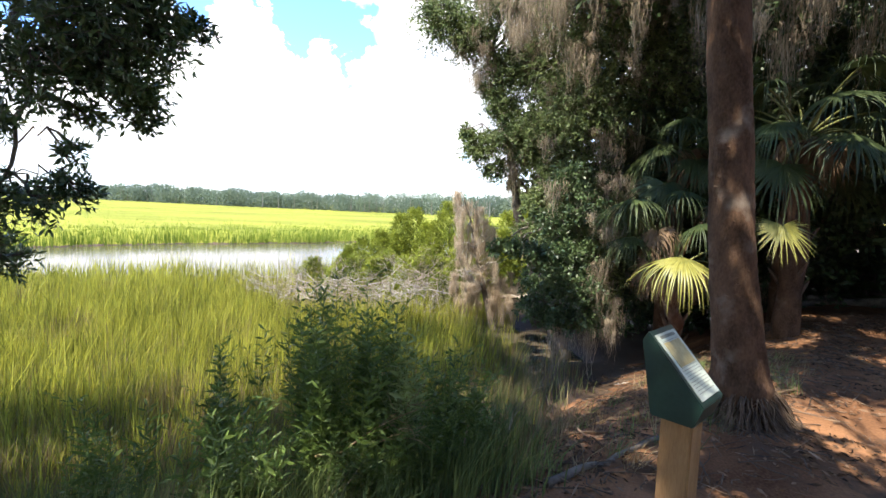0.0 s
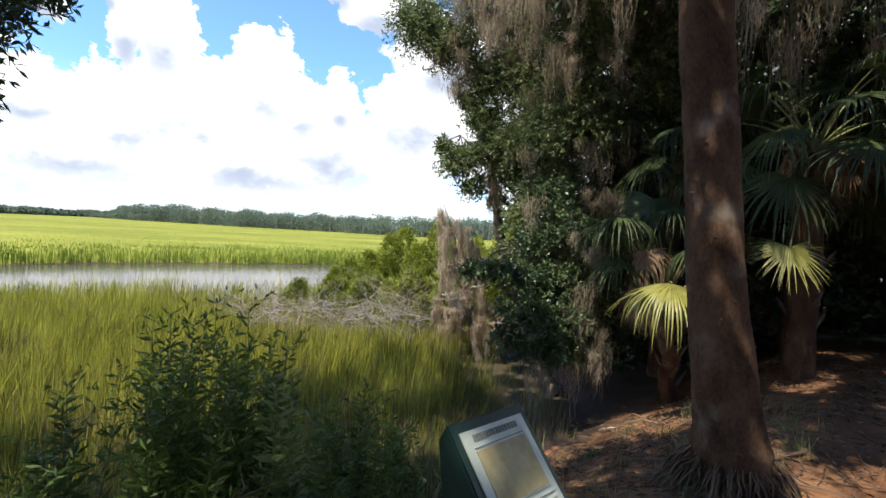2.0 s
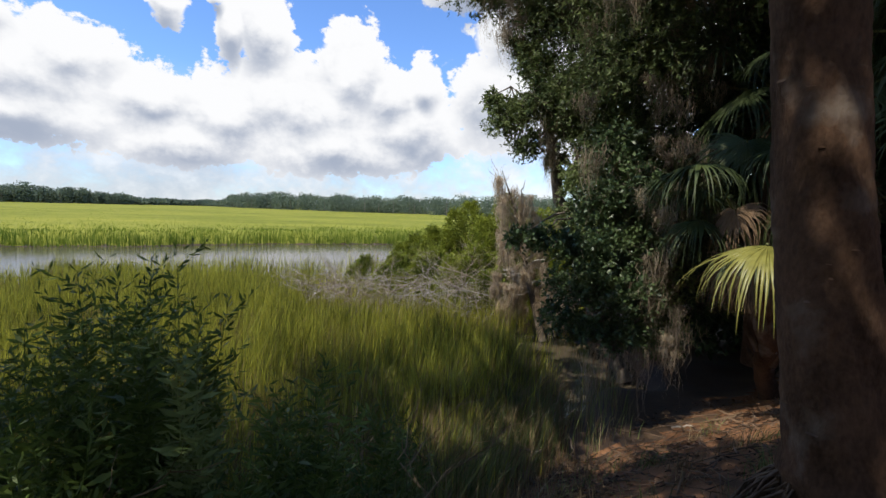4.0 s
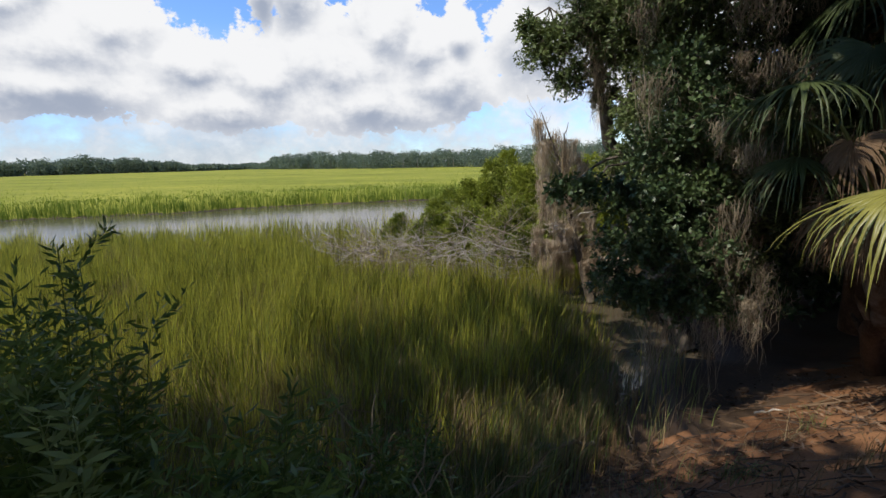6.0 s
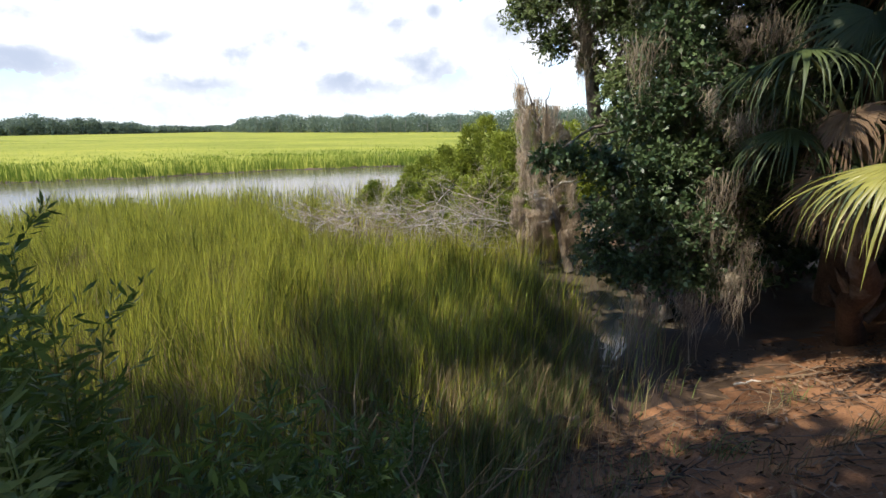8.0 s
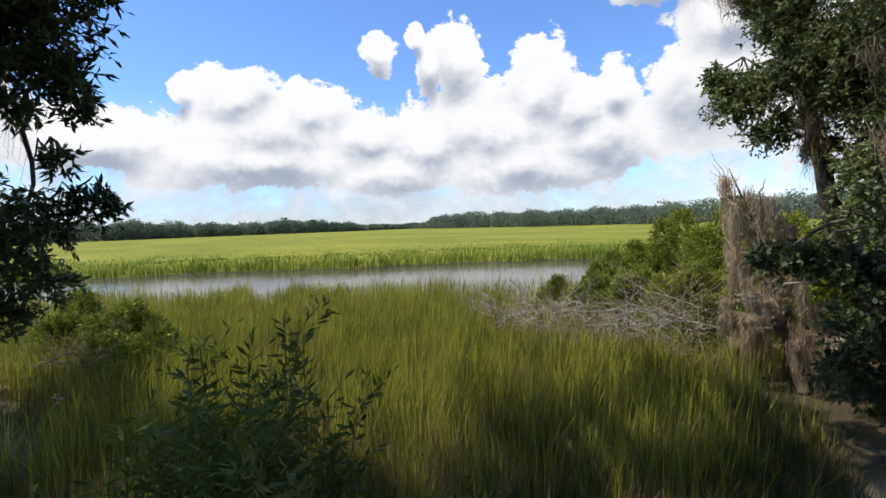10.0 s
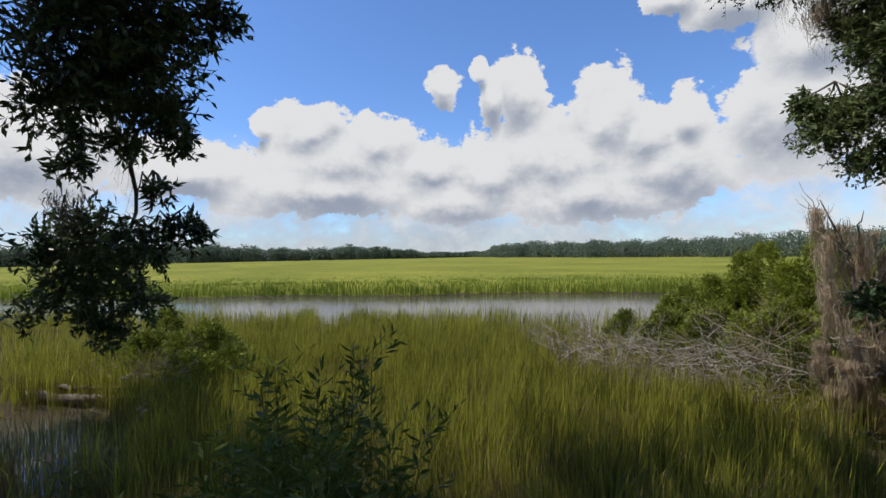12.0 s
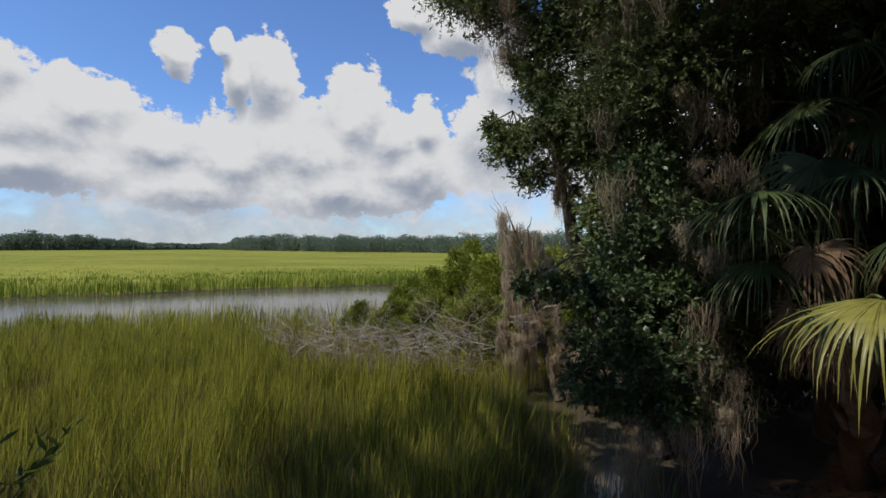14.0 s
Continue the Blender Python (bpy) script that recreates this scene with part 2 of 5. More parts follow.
def part_np(name, vf, material, parent=None, label="", smooth=False):
    me = mesh_np(name, *vf)
    me.materials.append(material)
    if smooth:
        me.polygons.foreach_set("use_smooth", np.ones(len(me.polygons), dtype=bool))
    ob = new(name, me)
    if parent is not None:
        ob.parent = parent
    return tagged(ob, label) if label else ob


def part(name, bm, material, parent=None, label=""):
    me = bpy.data.meshes.new(name)
    bm.to_mesh(me)
    bm.free()
    me.materials.append(material)
    ob = new(name, me)
    if parent is not None:
        ob.parent = parent
    return tagged(ob, label) if label else ob


def join(items):
    vs, fs, n = [], [], 0
    for v, f in items:
        vs.append(np.asarray(v).reshape(-1, 3))
        fs.append(np.asarray(f) + n)
        n += len(vs[-1])
    return np.concatenate(vs), np.concatenate(fs)


def tube(pts, radii, sides=6):
    """A tapered limb along points, closed by its narrowing."""
    p = np.asarray(pts, dtype=float)
    r = np.broadcast_to(np.asarray(radii, dtype=float), (len(p),))
    t = np.gradient(p, axis=0)
    t /= np.linalg.norm(t, axis=1)[:, None] + 1e-9
    up = np.where(np.abs(t[:, 2:3]) > 0.9, np.array([[1.0, 0, 0]]), np.array([[0, 0, 1.0]]))
    a = np.cross(t, up)
    a /= np.linalg.norm(a, axis=1)[:, None] + 1e-9
    b = np.cross(t, a)
    an = np.linspace(0, 2 * np.pi, sides, endpoint=False)
    v = p[:, None] + r[:, None, None] * (np.cos(an)[None, :, None] * a[:, None] + np.sin(an)[None, :, None] * b[:, None])
    i, j = np.meshgrid(np.arange(len(p) - 1), np.arange(sides), indexing="ij")
    k = (j + 1) % sides
    f = np.stack([i * sides + j, i * sides + k, (i + 1) * sides + k, (i + 1) * sides + j], -1).reshape(-1, 4)
    return v.reshape(-1, 3), f


def curve_pts(a, b, n=8, wob=0.1, sag=0.0):
    """A crooked line from a to b."""
    a, b = np.asarray(a, float), np.asarray(b, float)
    t = np.linspace(0, 1, n)[:, None]
    p = a + (b - a) * t
    w = rng.normal(0, wob, (n, 3)) * np.sin(np.pi * t)
    p = p + w
    p[:, 2] += sag * np.sin(np.pi * t[:, 0])
    return p


def unit(v):
    return v / (np.linalg.norm(v, axis=-1, keepdims=True) + 1e-9)


def leaf_cards(pos, axis, length, width, fold=0.25):
    """Folded lance-shaped leaves, one quad each, from base along axis."""
    n = len(pos)
    axis = unit(axis)
    side = unit(np.cross(axis, rng.normal(0, 1, (n, 3))))
    nor = np.cross(side, axis)
    length, width = np.broadcast_to(length, (n,))[:, None], np.broadcast_to(width, (n,))[:, None]
    mid = pos + axis * length * 0.5
    v = np.stack([pos, mid + side * width / 2 + nor * width * fold, pos + axis * length, mid - side * width / 2 + nor * width * fold], 1)
    return v.reshape(-1, 3), np.arange(4 * n).reshape(n, 4)


def sprays(centers, radii, twigs, per, leaf=(0.055, 0.022), flat=1.0, droop=0.15, start=0.25):
    """Leafy twigs radiating from each centre: returns leaves and twigs."""
    c, r = np.asarray(centers, float), np.asarray(radii, float)
    w = r ** 2 / (r ** 2).sum()
    idx = rng.choice(len(c), twigs, p=w)
    d = unit(rng.normal(0, 1, (twigs, 3)) * np.array([1, 1, flat]))
    ln = r[idx] * rng.uniform(0.55, 1.12, twigs)
    # each twig starts off-centre and ends near the hull
    end = c[idx] + d * ln[:, None]
    end[:, 2] -= droop * ln
    st = c[idx] + d * (ln * start)[:, None] + rng.normal(0, 0.12, (twigs, 3)) * r[idx][:, None]
    tl = np.minimum(np.linalg.norm(end - st, axis=1), 0.55)
    tdir = unit(end - st + rng.normal(0, 0.25, (twigs, 3)) * tl[:, None])
    st = end - tdir * tl[:, None]
    t = rng.uniform(0.05, 1, (twigs, per))
    base = st[:, None] + tdir[:, None] * (tl[:, None] * t)[..., None]
    ax = tdir[:, None] * 0.6 + rng.normal(0, 0.75, (twigs, per, 3))
    base, ax = base.reshape(-1, 3), ax.reshape(-1, 3)
    n = len(base)
    lv = leaf_cards(base, ax, leaf[0] * rng.uniform(0.6, 1.3, n), leaf[1] * rng.uniform(0.7, 1.3, n))
    # thin three-sided twigs as a single triangle blade each
    s = unit(np.cross(tdir, rng.normal(0, 1, (twigs, 3)))) * 0.0035
    tv = np.stack([st - s, st + s, end + s * 0.3, end - s * 0.3], 1).reshape(-1, 3)
    return lv, (tv, np.arange(4 * twigs).reshape(-1, 4))


def strands(top, length, width, waves=0.02, seg=5):
    """Hanging wavy strands of moss, from points downwards."""
    n = len(top)
    t = np.linspace(0, 1, seg)
    ph, am = rng.uniform(0, 6.28, (n, 2)), rng.uniform(0.3, 1.6, (n, 1)) * waves
    lean = rng.normal(0, 0.05, (n, 2))
    fr = rng.uniform(6, 16, (n, 2))
    x = top[:, 0:1] + am * np.sin(t * fr[:, :1] + ph[:, :1]) * np.sqrt(t) + lean[:, :1] * length[:, None] * t
    y = top[:, 1:2] + am * np.sin(t * fr[:, 1:] + ph[:, 1:]) * np.sqrt(t) + lean[:, 1:] * length[:, None] * t
    z = top[:, 2:3] - length[:, None] * t
    c = np.stack([x, y, z], -1)
    an = rng.uniform(0, 3.14, n)
    s = np.stack([np.cos(an), np.sin(an), np.zeros(n)], -1)[:, None] * (width[:, None] * (1 - 0.85 * t ** 1.5))[..., None] / 2
    v = np.stack([c - s, c + s], 2).reshape(-1, 3)
    b = (np.arange(n) * seg * 2)[:, None] + (np.arange(seg - 1) * 2)[None]
    return v, np.stack([b, b + 1, b + 3, b + 2], -1).reshape(-1, 4)


def moss_clumps(anchors, per, spread, length, width=0.0065):
    """Beards of moss: each a bundle of fine strands, longest in the middle, drawn together towards the tip."""
    a = np.asarray(anchors, float)
    n = len(a) * per
    size = np.repeat(rng.uniform(0.3, 1.0, len(a)) ** 1.4 * 1.7, per)
    off = rng.normal(0, 1, (n, 3)) * np.array([1, 1, 0.5]) * (spread * size)[:, None]
    far = np.linalg.norm(off[:, :2], axis=1) / (spread * size)
    ln = length * size * np.clip(1.15 - 0.42 * far, 0.12, 1) * rng.uniform(0.35, 1.05, n)
    v, f = strands(np.repeat(a, per, 0) + off, ln, width * rng.uniform(0.4, 1.5, n), 0.045, 6)
    t = np.tile(np.repeat(np.linspace(0, 1, 6), 2), n)[:, None]
    pull = np.repeat(off[:, :2] * np.clip(ln / (length + 1e-6), 0, 1)[:, None], 12, 0)
    v[:, :2] -= 0.75 * pull * t ** 1.5
    return v, f


def blades(pos, height, width, lean=0.25, three=True):
    """Grass blades from the ground: one bent strip of two pieces each, or one plain tapered piece."""
    n = len(pos)
    an, la = rng.uniform(0, 2 * np.pi, n), 2.2 * bumps(pos[:, 0], pos[:, 1], 1.5, 2) + rng.normal(0, 1.1, n)
    s = np.stack([np.cos(an), np.sin(an), np.zeros(n)], -1) * (width / 2)[:, None]
    ld = np.stack([np.cos(la), np.sin(la), np.zeros(n)], -1) * (np.abs(rng.normal(0, lean, n)) * height)[:, None]
    up = np.zeros((n, 3))
    up[:, 2] = height
    if three:
        mid = pos + up * 0.55 + ld * 0.3
        tip = pos + up * 0.97 + ld
        v = np.stack([pos - s, pos + s, mid + s * 0.8, mid - s * 0.8, tip + s * 0.12, tip - s * 0.12], 1)
        b = np.arange(n)[:, None] * 6
        f = np.concatenate([b + np.array([[0, 1, 2, 3]]), b + np.array([[3, 2, 4, 5]])], 1).reshape(-1, 4)
    else:
        tip = pos + up + ld
        v = np.stack([pos - s, pos + s, tip + s * 0.15, tip - s * 0.15], 1)
        f = np.arange(4 * n).reshape(n, 4)
    return v.reshape(-1, 3), f


# ---- the ground ----
WATER_Z = -1.76
_ph = rng.uniform(0, 6.28, (5, 14))
_dr = rng.uniform(0, 6.28, 14)


def bumps(x, y, wave, k=0):
    """A smooth uneven field of about unit size with the given wavelength."""
    s = 0
    for i in range(10):
        q = 2 * np.pi / (wave * (0.6 + 0.13 * i))
        s = s + np.sin(q * (x * np.cos(_dr[i]) + y * np.sin(_dr[i])) + _ph[k, i])
    return s / 4.5


def smooth(a, b, v):
    """A soft step from 0 at a to 1 at b."""
    t = np.clip((v - a) / (b - a), 0, 1)
    return t * t * (3 - 2 * t)


def bank_distance(x, y):
    """How far a point lies beyond the top of the bank."""
    edge = np.interp(x, [-60, -10, -3, -0.4, 0.6, 1.4, 2.6, 4.6, 6.5, 12, 60], [-22, -2.5, 1.0, 1.9, 2.7, 3.5, 4.2, 5.9, 8.2, 13, 60])
    slope = np.interp(x, [-60, -3, 0.5, 2.6, 4.6, 60], [0.6, 0.3, 0.5, 0.8, 1.1, 1.0])
    return (y - edge) / np.sqrt(1 + slope ** 2)


def creek(x, y):
    """Along and across the creek."""
    return 0.809 * x + 0.588 * y, -0.588 * x + 0.809 * y


def near_edge(u):
    return 23.0 + 1.0 * np.tanh((-u - 12) / 6) + 0.5 * np.sin(u * 0.9) + 0.35 * np.sin(u * 2.3 + 1) - 4.2 * np.exp(-((u + 4.2) / 0.9) ** 2) - 2.2 * smooth(2, 9, u)


def far_edge(u):
    return 37.4 + 0.5 * np.sin(u * 0.35) + 0.25 * np.sin(u * 1.1 + 2)


def inlet(x, y):
    """The shallow brown pool under the leaning oak."""
    return smooth(0.0, 0.7, x - 0.45 - 0.9 * smooth(11.2, 9.2, y) - 0.1 * np.sin(y * 4)) * (1 - smooth(3.0, 3.6, x)) * smooth(8.9, 9.6, y + 0.25 * x - 1.1 * smooth(1.9, 2.6, x)) * (1 - smooth(12.4, 13.2, y))


def shallows(x, y):
    """A patch of standing water by the drift logs."""
    return smooth(1.3, 0.75, ((x + 9.4) / 2.6) ** 2 + ((y - 4.35) / 0.85) ** 2)


def height(x, y):
    d = bank_distance(x, y)
    up = -0.28 * smooth(0.2, 3.4, y + 0.3 * x) + 0.035 * bumps(x, y, 2.2) + 0.012 * bumps(x, y, 0.5, 1)
    low = -1.72 + 0.035 * bumps(x, y, 1.6, 2) + 0.16 * smooth(2.0, 2.4, x)
    z = up + (low - up) * smooth(-0.3, 3.1, d)
    z = z - 0.26 * inlet(x, y) - 0.17 * shallows(x, y)
    u, v = creek(x, y)
    inside = smooth(-0.4, 1.4, v - near_edge(u)) * smooth(-0.3, 1.2, far_edge(u) - v)
    z = z - 1.2 * inside
    far = smooth(0.4, 3.5, v - far_edge(u))
    z = z + far * (0.75 + 0.05 * bumps(x, y, 9, 3))
    return z


def axis_steps(lo, hi, c0, c1):
    a = list(np.arange(c0, c1, 0.16))
    for sgn, start, end in ((1, c1, hi), (-1, c0, lo)):
        s, step = start, 0.16
        while abs(s) < abs(end):
            s += sgn * step
            step = min(step * 1.13, 0.55) if abs(s) < 55 else step * 1.18
            a.append(s)
    return np.array(sorted(a))


def make_ground():
    xs, ys = axis_steps(-3600, 3600, -5.0, 8.0), axis_steps(-3600, 3600, -2.0, 12.0)
    X, Y = np.meshgrid(xs, ys)
    Z = height(X, Y)
    v = np.stack([X, Y, Z], -1).reshape(-1, 3)
    nx, ny = len(xs), len(ys)
    i, j = np.meshgrid(np.arange(ny - 1), np.arange(nx - 1), indexing="ij")
    f = np.stack([i * nx + j, i * nx + j + 1, (i + 1) * nx + j + 1, (i + 1) * nx + j], -1).reshape(-1, 4)
    me = mesh_np("ground", v, f)
    for ma in (SAND, MUD, FARGRASS):
        me.materials.append(ma)
    cx, cy = v[f].mean(1)[:, 0], v[f].mean(1)[:, 1]
    u, w = creek(cx, cy)
    idx = np.where(w > far_edge(u) + 0.6, 2, np.where(bank_distance(cx, cy) > 2.45 + 0.3 * bumps(cx, cy, 0.8, 4), 1, 0)).astype(np.int32)
    me.polygons.foreach_set("material_index", idx)
    me.polygons.foreach_set("use_smooth", np.ones(len(f), dtype=bool))
    tagged(new("ground", me), "sandy bank sloping down to a tidal salt marsh", "ground", kind="structure")


make_ground()
wx = np.array([[-900, -60], [900, -60], [900, 900], [-900, 900]], float)
water = part_np("water", (np.c_[wx, np.full(4, WATER_Z)], np.array([[0, 1, 2, 3]])), WATER)
tagged(water, "calm grey-brown tidal creek between marsh banks", "water", kind="structure")


# ---- marsh grass ----
def scatter(n, x0, x1, y0, y1):
    return np.stack([rng.uniform(x0, x1, n), rng.uniform(y0, y1, n)], -1)


def grass_field(name, p, h, w, material, label, lean=0.22, three=True, sink=0.02):
    z = height(p[:, 0], p[:, 1]) - sink
    ob = part_np(name, blades(np.c_[p, z], h, w, lean, three), material)
    return tagged(ob, label, "grass", kind="stuff")


def near_marsh():
    # tall yellow-green cordgrass, denser towards the viewer
    p = np.concatenate([scatter(120000, -16, 3.5, 4.0, 15), scatter(110000, -40, 4, 2, 25)])
    d, (u, v) = bank_distance(p[:, 0], p[:, 1]), creek(p[:, 0], p[:, 1])
    pool = inlet(p[:, 0], p[:, 1]) + 0.25 * bumps(p[:, 0], p[:, 1], 0.6, 2)
    thick = smooth(1.5, 3.2, d) * (1 - smooth(-0.1, 0.4, v - near_edge(u))) * (0.52 + 0.3 * bumps(p[:, 0], p[:, 1], 1.7, 1) + 0.4 * bumps(p[:, 0], p[:, 1], 0.33, 3)) * (pool < 0.4)
    thick = thick * (1 - smooth(0.6, 1.6, p[:, 0]) * smooth(-1, 1, 8.5 - p[:, 1])) * (1 - smooth(1.7, 2.4, p[:, 0])) * (1 - 0.72 * smooth(-0.1, 0.9, p[:, 0] - 0.15 * (p[:, 1] - 6)) * smooth(-1, 1, 9.5 - p[:, 1]))
    thick = thick * (1 - 0.93 * smooth(0.15, 0.7, shallows(p[:, 0], p[:, 1])))
    brush = np.exp(-(((p[:, 0] + 2.0) / 3.3) ** 4 + ((p[:, 1] - 13.9) / 1.7) ** 4))
    keep = rng.uniform(0, 1, len(p)) < np.clip(thick, 0, 1) * (1 - 0.85 * brush)
    p, d = p[keep], d[keep]
    h = (1 - 0.5 * brush[keep]) * (0.66 + 0.28 * smooth(2.4, 6.5, d) + 0.10 * bumps(p[:, 0], p[:, 1], 2.6, 2) + 0.09 * bumps(p[:, 0], p[:, 1], 0.5, 4)) * rng.uniform(0.5, 1.25, len(p))
    w = rng.uniform(0.007, 0.020, len(p)) * (1 + 0.6 * smooth(8, 20, d))
    grass_field("cordgrass", p, h, w, CORD, "tall yellow-green cordgrass standing in tidal mud")
    # dead straw-coloured blades among them
    wt = 0.15 + np.exp(-((d - 3.2) / 2.2) ** 2)
    n = 42000
    q = p[rng.choice(len(p), n, p=wt / wt.sum())] + rng.normal(0, 0.1, (n, 2))
    grass_field("dry_cordgrass", q, rng.uniform(0.25, 0.8, n), rng.uniform(0.005, 0.011, n), DRYBLADE, "dead straw-coloured blades among the cordgrass", 0.4)


def bank_grass():
    # darker rushes on the slope of the bank
    p = scatter(110000, -10, 2.2, -1.5, 8.5)
    d = bank_distance(p[:, 0], p[:, 1])
    thick = smooth(-0.2, 0.5, d) * (1 - 0.75 * smooth(2.6, 4.2, d)) * (1 - smooth(0.2, 1.2, p[:, 0] - 0.10 * (p[:, 1] - 4))) * (0.8 + 0.4 * bumps(p[:, 0], p[:, 1], 1.1, 3))
    p = p[rng.uniform(0, 1, len(p)) < np.clip(thick, 0, 1)]
    n = len(p)
    grass_field("rush", p, rng.uniform(0.25, 0.85, n) * smooth(-1.2, 1.6, bank_distance(p[:, 0], p[:, 1])), rng.uniform(0.005, 0.012, n), RUSH, "dark green rushes growing on the shaded bank", 0.35)
    # short brown-green sedge thinning out into the pool
    p = scatter(40000, 0.1, 2.6, 5.8, 12.0)
    k = smooth(0.1, 0.7, p[:, 0]) * (1 - 0.9 * smooth(1.0, 2.0, p[:, 0] - 0.12 * (p[:, 1] - 8))) * smooth(2.5, 3.1, bank_distance(p[:, 0], p[:, 1])) * (0.7 + 0.5 * bumps(p[:, 0], p[:, 1], 0.5, 1)) * (1 - 0.85 * inlet(p[:, 0], p[:, 1]))
    p = p[rng.uniform(0, 1, len(p)) < k]
    n = len(p)
    for name, q, ma, label in (("sedge", p[: n * 2 // 3], RUSH, "dark green sedge standing in the shallow pool"), ("dead_sedge", p[n * 2 // 3:], DRYBLADE, "dead brown sedge standing in the shallow pool")):
        grass_field(name, q, rng.uniform(0.2, 0.62, len(q)), rng.uniform(0.005, 0.010, len(q)), ma, label, 0.3)
    # sparse dry sedge at the edge of the sand
    p = scatter(5000, -1.5, 3.2, 3.4, 8.6)
    d = bank_distance(p[:, 0], p[:, 1])
    rim = np.exp(-((p[:, 0] - 0.75 - 0.12 * (p[:, 1] - 4)) / 0.5) ** 2) * smooth(0.2, 1.0, d)
    p = p[rng.uniform(0, 1, len(p)) < rim]
    n = len(p)
    grass_field("dry_sedge", p, rng.uniform(0.12, 0.45, n), rng.uniform(0.004, 0.008, n), DRYBLADE, "sparse dry sedge beside the bare sand", 0.5)


def dry_tufts():
    """Small dry tufts and weeds among the litter on the bank."""
    c = scatter(150, -0.2, 4.6, 3.0, 6.8)
    d = bank_distance(c[:, 0], c[:, 1])
    c = c[(d > -0.3) & (d < 1.9)]
    for name, ma, label, part_of in (("dry_tuft", DRYBLADE, "dry straw tufts among the leaf litter", c[::2]), ("weed_tuft", RUSH, "small green weeds among the leaf litter", c[1::2])):
        p = np.repeat(part_of, 26, 0) + rng.normal(0, 0.06, (len(part_of) * 26, 2))
        n = len(p)
        grass_field(name, p, rng.uniform(0.05, 0.26, n), rng.uniform(0.003, 0.007, n), ma, label, 0.8)


dry_tufts()


def far_marsh():
    u = rng.uniform(-110, 80, 48000)
    v = far_edge(u) + rng.exponential(4.2, len(u)) + rng.uniform(-0.2, 0.3, len(u))
    p = np.stack([0.809 * u - 0.588 * v, 0.588 * u + 0.809 * v], -1)
    s = smooth(0, 4, v - far_edge(u))
    grass_field("creekside_grass", p, (0.92 - 0.72 * s + 0.14 * bumps(p[:, 0], p[:, 1], 3.0, 1)) * rng.uniform(0.5, 1.1, len(u)), rng.uniform(0.03, 0.06, len(u)), CORD_FAR, "green cordgrass along the far edge of the creek", 0.15, False)
    u = rng.uniform(-160, 120, 60000)
    v = 40 + 130 * rng.uniform(0, 1, len(u)) ** 1.8
    p = np.stack([0.809 * u - 0.588 * v, 0.588 * u + 0.809 * v], -1)
    ob = grass_field("far_marsh_grass", p, rng.uniform(0.04, 0.13, len(u)), rng.uniform(0.03, 0.08, len(u)), CORD_FAR, "yellow-green marsh stretching to the far woods", 0.5, False)


near_marsh()
bank_grass()
far_marsh()


# ---- far woods ----
def far_woods():
    """Pine woods along the far side of the marsh: trunks and uneven crowns of clumps."""
    leaf, trunk = [], []
    az = np.radians(rng.uniform(-40, 104, 3000))
    deg = np.degrees(az)
    base_h = np.interp(deg, [-40, -7, 4.5, 9.5, 15, 24, 31.5, 35.2, 36.5, 41, 45, 48, 53, 56, 60, 68, 104], [6.6, 6.2, 6.0, 5.7, 5.4, 6.2, 8.6, 7.2, 4.2, 3.8, 5.6, 8.6, 10.6, 8.6, 9.0, 12.4, 13])
    dist = np.interp(deg, [-40, -7, 10, 15, 24, 31, 34, 38, 45, 68, 104], [150, 150, 170, 190, 220, 290, 320, 480, 420, 420, 400]) + rng.exponential(14, len(az))
    h = base_h * 1.02 * rng.uniform(0.72, 1.12, len(az)) * (1 + 0.10 * np.sin(deg * 1.7) + 0.07 * np.sin(deg * 4.3 + 1)) + 0.6
    x, y = -np.sin(az) * dist, np.cos(az) * dist
    z = height(x, y)
    n = len(az)
    per = 84
    i = np.repeat(np.arange(n), per)
    t = rng.uniform(0.0, 1, len(i)) ** 0.85
    rad = (1.0 - 0.65 * np.abs(t - 0.55) * 1.4) * (1.2 + dist[i] * 0.0042)
    c = np.stack([x[i] + rng.normal(0, 0.75, len(i)) * rad, y[i] + rng.normal(0, 0.75, len(i)) * rad, z[i] + h[i] * t], -1)
    lv = leaf_cards(c, rng.normal(0, 1, c.shape), dist[i] * rng.uniform(0.0018, 0.0036, len(i)), dist[i] * rng.uniform(0.0018, 0.0032, len(i)))
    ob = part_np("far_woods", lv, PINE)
    tagged(ob, "pine woods along the far marsh edge, paled by haze in their colour", "woods", kind="stuff")
    k = rng.choice(n, 420)
    s = np.stack([np.cos(az[k]), np.sin(az[k]), 0 * az[k]], -1) * 0.12
    b = np.stack([x[k], y[k], z[k]], -1) - np.stack([-np.sin(az[k]), np.cos(az[k]), 0 * az[k]], -1) * 2.5
    tp = b + np.stack([0 * az[k], 0 * az[k], h[k] * 0.8], -1)
    tv = np.stack([b - s, b + s, tp + s * 0.5, tp - s * 0.5], 1).reshape(-1, 3)
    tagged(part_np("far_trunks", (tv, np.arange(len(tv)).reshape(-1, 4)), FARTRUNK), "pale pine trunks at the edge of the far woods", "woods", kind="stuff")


far_woods()


